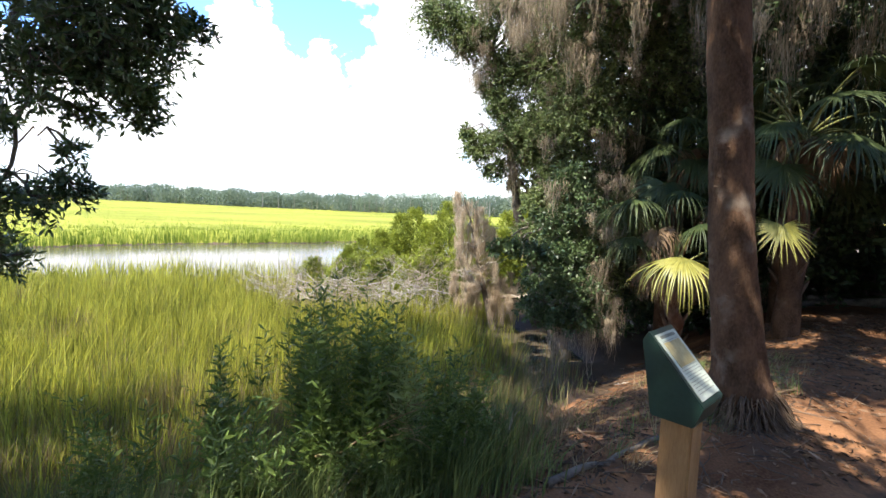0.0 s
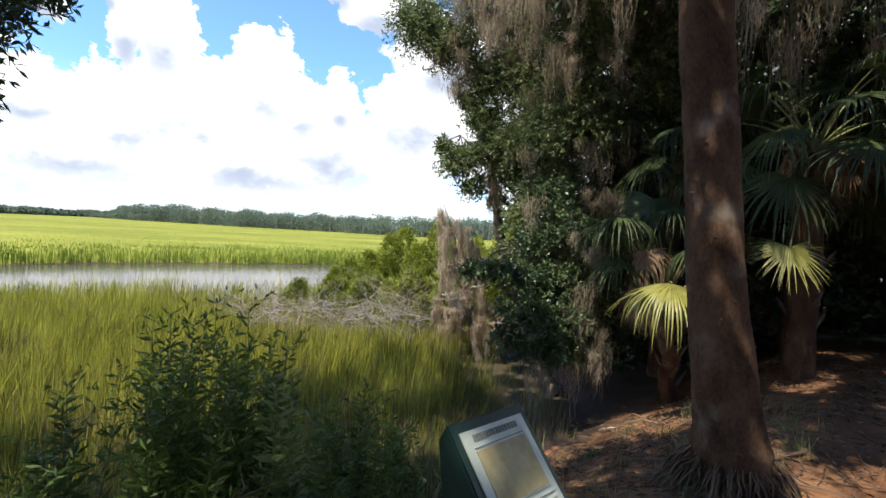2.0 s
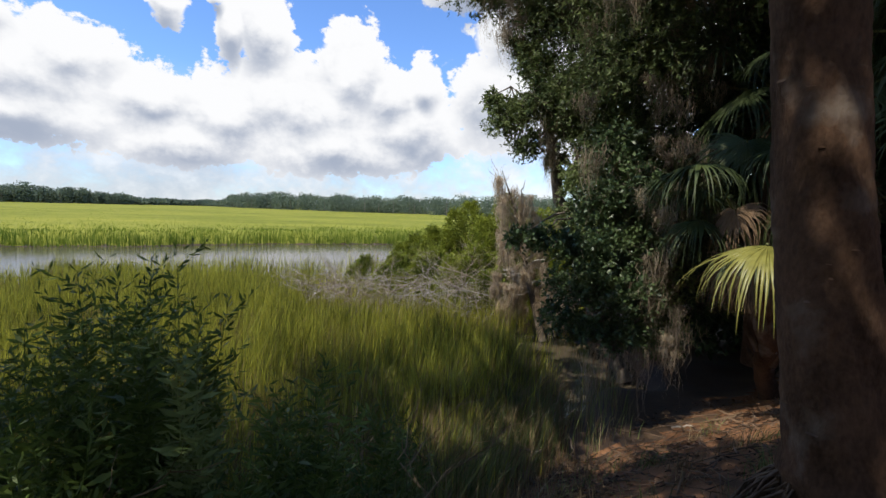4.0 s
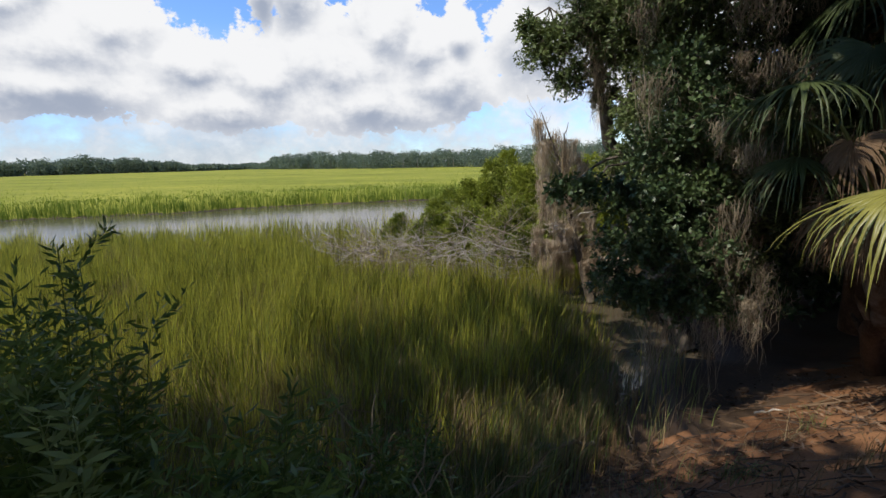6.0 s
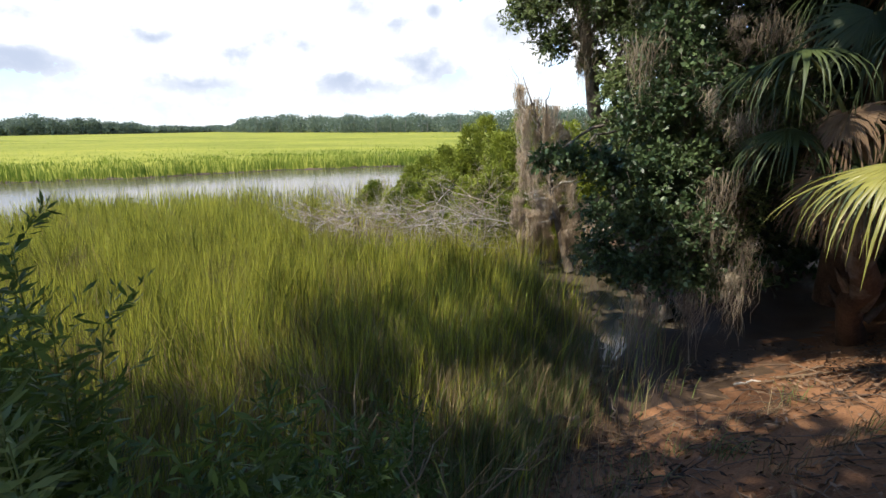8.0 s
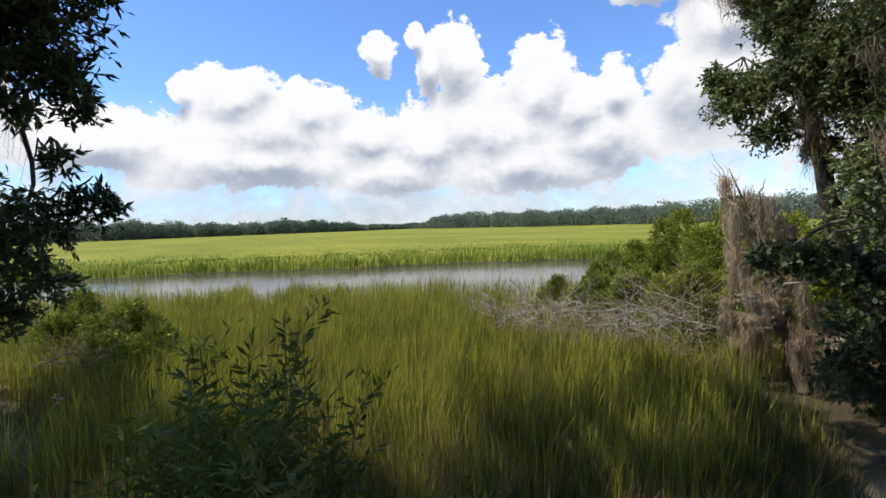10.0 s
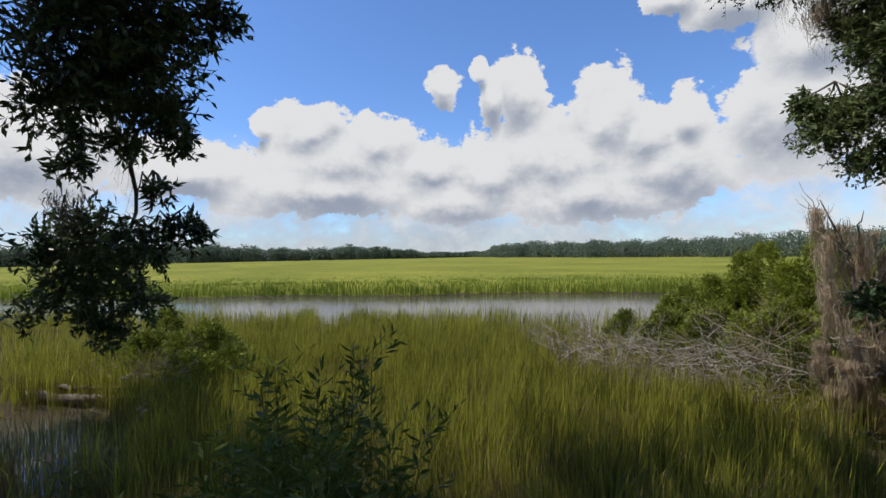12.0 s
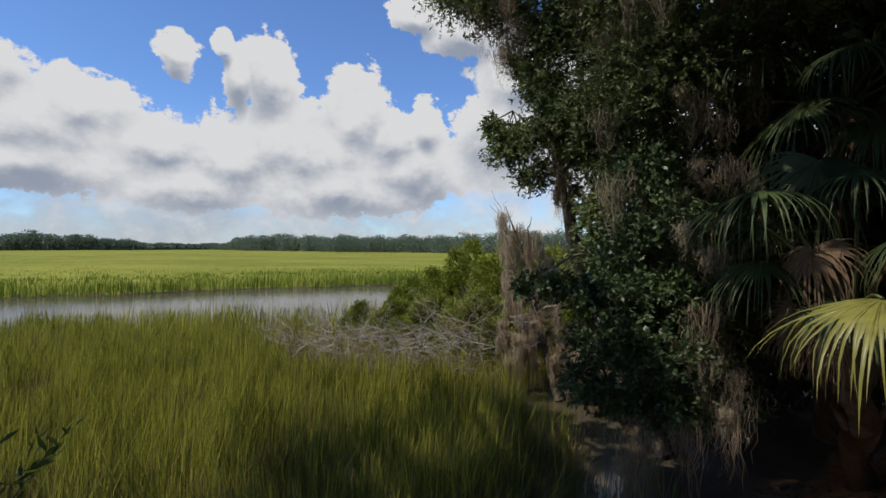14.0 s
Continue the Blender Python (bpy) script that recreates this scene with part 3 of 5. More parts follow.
# ---- trees ----
def clump_tree(name, label, trunk, trunk_r, clumps, leaves, per, leaf, material, moss=None, group="", flat=0.8, moss_len=0.7, moss_n=90, limb=1.0, wob=0.10):
    """A tree with a crooked trunk, a limb to every clump of its crown, leafy sprays and hanging moss."""
    root = tagged(new(name), label, "tree", group)
    tp = np.asarray(trunk, float)
    root.location = tp[0]
    root.matrix_world = Matrix.Translation(tp[0])
    off = -tp[0]
    dense = np.concatenate([tp[i] + (tp[i + 1] - tp[i]) * np.linspace(0, 1, 6, endpoint=i == len(tp) - 2)[:, None] for i in range(len(tp) - 1)])
    dense[1:] += rng.normal(0, 0.03, dense[1:].shape)
    rad = np.interp(np.linspace(0, 1, len(dense)), np.linspace(0, 1, len(trunk_r)), trunk_r)
    part_np("trunk", tuple_off(tube(dense, rad, 10), off), BARK, root, smooth=True)
    c = np.array([k[:3] for k in clumps], float)
    r = np.array([k[3] for k in clumps], float)
    twig_all = []
    for ci, ri in zip(c, r):
        k = int(np.argmin(np.linalg.norm(dense - ci, axis=1) + 0.7 * np.maximum(0, dense[:, 2] - ci[2])))
        rr = min(rad[k] * 0.6, 0.03 + 0.035 * ri + 0.012 * np.linalg.norm(dense[k] - ci)) * limb
        pts = curve_pts(dense[k], ci, 8, wob, 0.15)
        part_np("limb", tuple_off(tube(pts, np.linspace(rr, 0.012, 8), 6), off), BARK, root, smooth=True)
        for _ in range(int(4 + 5 * ri)):
            e = ci + unit(rng.normal(0, 1, 3)) * ri * rng.uniform(0.5, 0.95)
            twig_all.append(tube(curve_pts(pts[rng.integers(4, 8)], e, 5, 0.06 * ri), np.linspace(0.014, 0.004, 5), 4))
    lv, tw = sprays(c, r, leaves, per, leaf, flat)
    tagged(part_np("twig", tuple_off(join(twig_all + [tw]), off), BARK, root), kind="stuff")
    part_np("crown", tuple_off(lv, off), material, root)
    if moss is not None and len(moss):
        part_np("spanish_moss", tuple_off(moss_clumps(moss, moss_n, 0.10, moss_len), off), MOSS, root, "grey-brown hanging moss")["kind"] = "stuff"
    return root


def tuple_off(vf, off):
    return vf[0] + off, vf[1]


def moss_points(clumps, n, low=0.2):
    c = np.array(clumps, float)
    w = c[:, 3] ** 2
    i = rng.choice(len(c), n, p=w / w.sum())
    d = unit(rng.normal(0, 1, (n, 3)))
    d[:, 2] = -np.abs(d[:, 2]) * 0.6 + low
    return c[i, :3] + d * c[i, 3:4] * rng.uniform(0.4, 0.95, (n, 1))


# the live oak that leans over the marsh edge, hung with moss
OAK_A = [(-0.1, 10.3, 5.55, 0.75), (0.5, 10.2, 5.05, 0.62), (1.4, 10.0, 5.9, 1.2), (1.35, 10.1, 4.5, 0.7), (2.2, 9.8, 4.5, 1.1),
         (0.75, 10.0, 2.8, 0.48), (1.1, 10.0, 2.35, 0.36), (1.35, 9.9, 3.05, 0.55), (1.2, 10.0, 3.65, 0.48), (0.95, 10.1, 4.0, 0.34), (0.5, 10.0, 3.05, 0.26), (1.75, 9.85, 2.6, 0.42), (1.95, 9.75, 1.75, 0.42), (1.75, 9.6, 1.15, 0.32), (1.55, 10.1, 2.1, 0.25),
         (2.0, 9.8, 3.2, 0.8), (2.6, 9.5, 2.2, 0.95), (2.5, 9.3, 1.2, 0.7), (2.2, 9.5, 0.7, 0.45), (3.2, 9.2, 1.4, 1.0), (2.9, 8.9, 0.2, 0.65), (3.0, 8.6, -0.4, 0.45), (2.6, 9.0, 3.5, 1.0), (3.4, 9.4, 4.6, 1.6), (2.9, 8.8, 6.2, 1.6)]


def moss_cloud(n, x0, x1, y0, y1, z0, z1):
    return np.stack([rng.uniform(x0, x1, n), rng.uniform(y0, y1, n), rng.uniform(z0, z1, n)], -1)


MOSS_A = np.concatenate([moss_points(OAK_A[:5], 30), moss_points(OAK_A[5:16], 9), moss_points(OAK_A[16:], 16), moss_cloud(14, 0.55, 0.95, 9.9, 10.2, 4.0, 4.9), moss_cloud(26, 0.4, 2.6, 8.9, 9.7, 4.6, 6.0), moss_cloud(44, 0.9, 3.4, 7.5, 8.4, 4.0, 5.6), moss_cloud(6, 1.3, 1.75, 9.75, 10.0, 2.0, 3.6), moss_cloud(30, 1.9, 3.8, 8.3, 9.0, 1.4, 4.2), moss_cloud(4, 2.5, 3.4, 7.9, 8.4, 0.0, 1.6), moss_cloud(5, 2.9, 3.3, 7.9, 8.3, -0.5, 0.2)])
LEANING_OAK = clump_tree("live_oak", "live oak leaning over the marsh, hung with spanish moss", [(2.9, 10.2, -1.75), (2.2, 10.4, -0.2), (1.72, 10.1, 1.2), (1.47, 10.0, 2.3), (1.2, 10.0, 3.6), (1.0, 10.1, 4.8)], (0.13, 0.115, 0.10, 0.09, 0.07, 0.05), OAK_A, 13500, 15, (0.066, 0.027), OAKLEAF2, MOSS_A, moss_len=0.62)

# denser woods behind the palms
OAK_B = [(4.8, 9.6, 3.4, 1.7), (6.2, 9.8, 4.8, 2.0), (4.6, 9.2, 5.8, 1.8), (7.8, 9.2, 3.6, 1.9), (9.5, 8.6, 5.2, 2.2), (5.4, 10.2, 1.4, 1.5), (7.2, 10.0, 1.6, 1.6), (9.4, 9.2, 2.0, 1.7), (11.5, 8.0, 3.2, 2.2), (11.0, 7.6, 6.2, 2.2), (3.9, 10.4, 0.2, 1.3), (5.6, 11.4, 0.2, 1.5), (8.5, 11, 0.3, 1.5), (7, 8, 6.6, 2.0), (4.0, 7.3, 5.3, 0.9), (5.8, 6.9, 5.5, 1.0), (2.9, 7.7, 5.2, 0.8), (7.5, 6.3, 5.5, 1.0), (5, 11.5, 7, 2.4), (9, 11, 7.5, 2.6), (12.5, 9.5, 7.5, 2.6), (3.2, 11, 3.2, 1.6), (6.2, 12, 3.6, 2), (9, 11.5, 4, 2.2)]
clump_tree("live_oak", "dark live oak in the shaded woods behind the palms", [(6.4, 10.5, -0.5), (6.5, 10.3, 1.5), (6.8, 10.0, 4.0), (7.0, 9.8, 6.0)], (0.35, 0.3, 0.22, 0.1), OAK_B, 13000, 10, (0.16, 0.08), WOODLEAF_SHADED, np.concatenate([moss_points(OAK_B, 170, 0.0), moss_points(OAK_B[14:18], 50, -0.1), moss_cloud(44, 3.0, 7.6, 6.2, 7.2, 4.1, 5.2)]), moss_len=1.0, moss_n=56)
OAK_C = [(13, 5, 3.0, 2.4), (14, 2.5, 4.0, 2.6), (13.5, 7.5, 1.2, 2.0), (15, 4.5, 1.0, 2.2), (15, 0.5, 2.0, 2.6), (16, 6, 5.0, 2.8), (12.0, 10.5, 1.0, 2.0), (14.5, 10.5, 3, 2.8), (9.5, 13, 2.5, 2.4), (6, 13.5, 2, 2.2), (4.0, 12.6, 1.5, 1.5), (12, 13, 4, 3), (5, 13, -0.5, 1.3), (7.5, 12.8, -0.2, 1.4), (10, 12, 0, 1.5), (3.5, 13.2, -0.5, 1.1), (12, 11, 0, 1.5), (8, 14, 0.8, 2), (5.5, 14.5, 0.6, 1.8), (11, 9.5, 0.2, 1.3), (13, 8.5, 0.2, 1.4)]
clump_tree("live_oak", "dark live oak deep in the woods beyond the path", [(14.5, 7.0, -0.3), (14.6, 6.8, 2.5), (14.5, 6.5, 5.5)], (0.4, 0.32, 0.12), OAK_C, 9000, 9, (0.30, 0.15), WOODLEAF_SHADED, moss_points(OAK_C, 60, 0.0), moss_len=1.1, moss_n=40)

# the oak that stands behind the viewer: its canopy shades the bank, one bough hangs over the marsh
BOUGH = [(-2.27, 3.75, 2.68, 0.33), (-2.52, 3.56, 2.44, 0.39), (-2.52, 3.32, 2.6, 0.43), (-2.41, 3.72, 2.32, 0.27), (-2.12, 3.96, 2.85, 0.2), (-2.42, 3.83, 2.11, 0.17), (-2.72, 3.55, 2.1, 0.19), (-2.82, 3.27, 2.33, 0.34), (-3.19, 3.38, 2.0, 0.17), (-3.08, 3.92, 1.83, 0.14), (-3.24, 4.17, 1.57, 0.23), (-3.42, 3.93, 1.46, 0.3), (-3.7, 3.63, 1.55, 0.35), (-3.94, 3.43, 1.46, 0.36), (-3.78, 3.75, 1.14, 0.35), (-4.13, 3.5, 1.05, 0.38), (-3.7, 4.0, 0.94, 0.25), (-3.94, 3.79, 0.76, 0.25), (-2.53, 3.27, 2.87, 0.42), (-2.3, 3.59, 2.96, 0.37)]
clump_tree("oak_bough", "leafy oak bough hanging low over the marsh edge", [(-7.0, -1.5, -0.2), (-6.6, -0.8, 2.6), (-5.2, 1.5, 4.6), (-3.7, 3.3, 3.9), (-3.2, 3.6, 3.0), (-3.3, 3.8, 2.2), (-3.7, 3.9, 1.4)], (0.34, 0.28, 0.16, 0.08, 0.035, 0.02, 0.012), BOUGH, 1350, 12, (0.075, 0.024), OAKLEAF, np.array([(-2.35, 4.0, 3.5), (-2.2, 4.05, 3.45), (-3.1, 3.7, 2.7), (-3.4, 3.5, 2.3), (-3.5, 3.4, 1.8)]), limb=0.5, wob=0.03)
GAPS = [(0.8, 4.0, 0.65), (0.3, 3.5, 0.75), (-3.7, 1.1, 0.26), (-1.6, 3.2, 0.3), (-0.5, 3.6, 0.3), (-1.3, 1.2, 0.3), (0.7, 1.2, 0.3), (0.45, 2.0, 0.3), (-1.25, 4.1, 0.55), (2.3, 4.2, 0.3), (3.6, 4.5, 0.4), (0.0, 1.5, 0.42)]     # where the sun comes through to the sand, the fronds and the palm
CANOPY, crng = [], np.random.default_rng(3)
for gx in np.arange(-12.7, 9.0, 1.35):
    for gy in np.arange(-6.0, 5.6, 1.35):
        c = (gx + crng.uniform(-0.35, 0.35), gy + crng.uniform(-0.35, 0.35), crng.uniform(6.5, 7.8), crng.uniform(0.75, 1.05))
        if min(math.hypot(c[0] - a, c[1] - b) - k for a, b, k in GAPS) > 0.35 and c[1] < (5.4 if c[0] > -4.9 else 2.4) and not (c[0] > 0.2 and -2.6 < c[1] < 2.1 and crng.uniform() < 0.42):
            CANOPY.append(tuple(float(q) for q in c))
CANOPY = [(x - 0.9, y, z, r) if -1.9 < x < 0.5 and y > 4.5 else (x, y, z, r) for x, y, z, r in CANOPY]      # the edge lets the low sun reach the leaning oak
CANOPY = [c for c in CANOPY if not (c[1] > 2.6 and c[0] < 0.2 and crng.uniform() < 0.38)]      # ragged towards the marsh
CANOPY += [(float(crng.uniform(-4.0, -0.8)), float(crng.uniform(3.8, 7.6)), float(crng.uniform(6.8, 8.0)), float(crng.uniform(0.25, 0.5))) for _ in range(15)]
CANOPY += [(-2.9, 4.4, 7.0, 0.6), (-1.2, 6.4, 7.0, 0.5), (-2.4, 6.7, 7.3, 0.5), (-1.6, 7.3, 7.1, 0.5)]
CANOPY += [(1.0, 5.5, 7.0, 0.8), (2.2, 5.6, 7.1, 0.9), (5.4, 5.4, 7.1, 0.9)]
clump_tree("live_oak", "broad live oak spreading over the sandy path", [(1.5, -6.0, 0.0), (1.6, -5.7, 2.2), (1.2, -4.2, 5.0), (0.8, -2.0, 6.4)], (0.5, 0.4, 0.3, 0.12), CANOPY, 11500, 9, (0.24, 0.12), OAKLEAF, limb=0.3, wob=0.33)
OAK_D = [(float(x), float(-10 - 2 * math.sin(x)), float(z), 2.6) for x in range(-16, 18, 4) for z in (1.6, 5.0)]
clump_tree("live_oak", "dark live oak in the woods behind the path", [(-2.0, -11.0, 0.0), (-1.8, -11.0, 3.0), (-1.5, -11.0, 6.0)], (0.45, 0.35, 0.15), OAK_D, 6000, 9, (0.26, 0.13), WOODLEAF_SHADED)


# ---- palms ----
def fan(radius, droop, segs=44, spread=265, cup=0.3, split=0.34, down=(0, 0, -1)):
    """A fan leaf in its own frame: hub at the origin, midrib along +x, upper face +z; pleated leaflets whose free tips hang down."""
    items = []
    angs = np.linspace(-radians(spread / 2), radians(spread / 2), segs)
    da = angs[1] - angs[0]
    rows = np.array([0.02, 0.2, split, split + 0.25 * (1 - split), split + 0.5 * (1 - split), split + 0.75 * (1 - split), 1.0])
    low = np.array(down, float)
    for a in angs:
        a = a + rng.normal(0, da * 0.15)
        ln = radius * (1 - 0.28 * (abs(a) / radians(spread / 2)) ** 2) * rng.uniform(0.82, 1.08)
        half = np.where(rows <= split, rows * ln * math.tan(da / 2) * 1.04, split * ln * math.tan(da / 2) * 0.85 * (1 - (rows - split) / (1 - split)) ** 0.8)
        w = np.clip(droop * rows ** 1.4 * np.where(rows > split, rng.uniform(0.6, 1.35), 1.0), 0, 0.96)[:, None]
        way = unit(np.array([math.cos(a), math.sin(a), -cup * (1 - math.cos(a)) * 0.5]))
        d = unit(way * (1 - w) + low * w)
        step = np.diff(rows, prepend=0) * ln
        mid = np.cumsum(d * step[:, None], axis=0)
        side = np.array([-math.sin(a), math.cos(a), 0.0])
        side = unit(side - d * (d @ side)[:, None])
        mid = mid + side * (rng.normal(0, 0.08) * radius * np.maximum(0, rows - split))[:, None]
        nor = np.cross(d, side)
        lft, rgt = mid + side * half[:, None], mid - side * half[:, None]
        v = np.stack([lft, mid + nor * half[:, None] * 0.45, rgt], 1).reshape(-1, 3)
        b = np.arange(len(rows) - 1)[:, None] * 3
        f = np.concatenate([b + np.array([[0, 1, 4, 3]]), b + np.array([[1, 2, 5, 4]])], 1).reshape(-1, 4)
        items.append((v, f))
    v, f = join(items)
    k = 3 * len(rows)
    i = np.arange(segs - 1)[:, None] * k
    bridge = np.concatenate([i + np.array([[0, 3, k + 5, k + 2]]), i + np.array([[3, 6, k + 8, k + 5]])], 1).reshape(-1, 4)
    return v, np.concatenate([f, bridge])


def hung_fan(radius, droop, m, segs=44, spread=265, split=0.34):
    """A fan leaf set in its place, its leaflets bending towards the ground."""
    down = m.to_3x3().inverted() @ Vector((0, 0, -1))
    return place(fan(radius, droop, segs, spread, 0.3, split, tuple(down)), m)


def place(vf, m):
    a = np.array(m)
    return vf[0] @ a[:3, :3].T + a[:3, 3], vf[1]


def leaf_pose(hub, out, tip_down=0.5, roll=0.0):
    """Midrib pointing along out (bent down), upper face up."""
    x = Vector(out).normalized()
    up = Vector((0, 0, 1))
    y = up.cross(x)
    y = y.normalized() if y.length > 0.05 else Vector((0, 1, 0))
    z = x.cross(y)
    m = Matrix((x, y, z)).transposed().to_4x4()
    return Matrix.Translation(hub) @ m @ Matrix.Rotation(radians(roll), 4, "X")


def palm(name, label, base, crown, fronds, material=FROND, trunk_r=0.16, dead=3, stem=True):
    """A fan palm: short trunk, then for each frond a petiole from the crown to the hub and a pleated blade. Fronds: hub, way of the midrib, radius, droop, material."""
    root = tagged(new(name), label, "palm")
    root.matrix_world = Matrix.Translation(base)
    off = -np.array(base, float)
    crown = np.array(crown, float)
    if stem:
        pts = curve_pts(base, crown, 9, 0.03)
        part_np("trunk", tuple_off(tube(pts, np.linspace(trunk_r * 1.15, trunk_r, 9) * (1 + 0.1 * np.sin(np.arange(9) * 2.1)), 12), off), PALMBARK, root, smooth=True)
        for k in range(14):
            a, t = k * 2.4, 0.25 + 0.75 * k / 14
            b = pts[0] + (pts[-1] - pts[0]) * t + np.array([math.cos(a), math.sin(a), 0]) * trunk_r * 0.9
            e = b + np.array([math.cos(a) * 0.16, math.sin(a) * 0.16, 0.24])
            part_np("boot", tuple_off(tube(np.array([b, (b + e) / 2, e]), [0.045, 0.035, 0.012], 5), off), ROOT, root)
    for hub, out, radius, droop, ma, roll in fronds:
        hub = np.array(hub, float)
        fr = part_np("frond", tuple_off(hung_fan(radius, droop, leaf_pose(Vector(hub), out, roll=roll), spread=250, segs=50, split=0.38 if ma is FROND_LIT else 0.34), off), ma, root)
        mid = (crown + hub) / 2 + np.array([0, 0, 0.22 * np.linalg.norm(hub - crown)])
        t = np.linspace(0, 1, 8)[:, None]
        pts = crown * (1 - t) ** 2 + 2 * mid * t * (1 - t) + hub * t ** 2
        part_np("petiole", tuple_off(tube(pts, np.linspace(0.022, 0.010, 8), 5), off), PETIOLE if ma is not DEADFROND else DEADFROND, fr)
    return root


def round_fronds(crown, n, reach, radius, low=-0.3, high=0.9, dead=2, droop=(0.7, 1.05)):
    """Fronds all round a crown, higher ones upright and lower ones drooping."""
    out = []
    for k in range(n):
        a = k * 2.39996 + rng.uniform(-0.2, 0.2)
        e = high + (low - high) * (k + 0.5) / n
        d = np.array([math.cos(a) * math.cos(e), math.sin(a) * math.cos(e), math.sin(e)])
        hub = np.array(crown) + d * reach * rng.uniform(0.8, 1.15)
        o = np.array([d[0], d[1], d[2] - 0.55])
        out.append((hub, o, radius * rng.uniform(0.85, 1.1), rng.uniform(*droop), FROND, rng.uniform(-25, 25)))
    for k in range(dead):
        a = rng.uniform(0, 6.28)
        hub = np.array(crown) + np.array([math.cos(a) * 0.35, math.sin(a) * 0.35, -0.25])
        out.append((hub, (math.cos(a) * 0.25, math.sin(a) * 0.25, -1), radius * 0.8, 0.9, DEADFROND, rng.uniform(-60, 60)))
    return out


# the frond in the sun takes the lit colour
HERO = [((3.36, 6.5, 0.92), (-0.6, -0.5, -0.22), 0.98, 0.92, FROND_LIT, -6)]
palm("palmetto", "young fan palm with one frond in sunlit yellow-green colour", (4.4, 8.5, -1.3), (3.75, 7.5, 0.55), HERO + [
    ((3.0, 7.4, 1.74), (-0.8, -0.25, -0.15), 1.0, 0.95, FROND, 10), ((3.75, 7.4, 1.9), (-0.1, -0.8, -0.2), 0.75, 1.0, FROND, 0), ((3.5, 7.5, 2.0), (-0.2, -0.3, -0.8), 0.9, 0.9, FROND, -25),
    ((4.3, 7.3, 1.7), (0.4, -0.5, -0.5), 0.8, 0.98, DEADFROND, 20), ((3.4, 7.4, 1.25), (-0.2, -0.35, -0.9), 0.7, 0.95, DEADFROND, 30)] + round_fronds((3.85, 7.8, 0.9), 9, 0.8, 0.8, dead=10, droop=(0.7, 1.1)), trunk_r=0.11)
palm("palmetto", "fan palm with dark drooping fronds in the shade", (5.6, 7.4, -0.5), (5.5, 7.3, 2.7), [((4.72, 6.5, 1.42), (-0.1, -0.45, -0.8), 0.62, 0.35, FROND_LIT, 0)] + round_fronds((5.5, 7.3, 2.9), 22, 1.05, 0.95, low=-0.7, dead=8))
palm("palmetto", "fan palm at the edge of the shaded woods", (7.6, 6.7, -0.35), (7.5, 6.6, 2.9), round_fronds((7.5, 6.6, 3.1), 20, 1.05, 0.95, low=-0.7, dead=8))
palm("palmetto", "low fan palm in the dark understory", (9.6, 7.2, -0.3), (9.6, 7.2, 0.7), round_fronds((9.6, 7.2, 0.9), 13, 1.0, 0.9, low=-0.2, dead=3))
palm("palmetto", "fan palm behind others in deep shade", (4.4, 9.0, -0.9), (4.4, 8.9, 2.7), round_fronds((4.4, 8.9, 2.9), 18, 1.0, 0.95, low=-0.7, dead=6))


palm("palmetto", "tall fan palm crowded among the dark woods", (6.5, 8.8, -0.5), (6.5, 8.7, 3.3), round_fronds((6.5, 8.7, 3.5), 18, 1.0, 0.95, low=-0.7, dead=6))


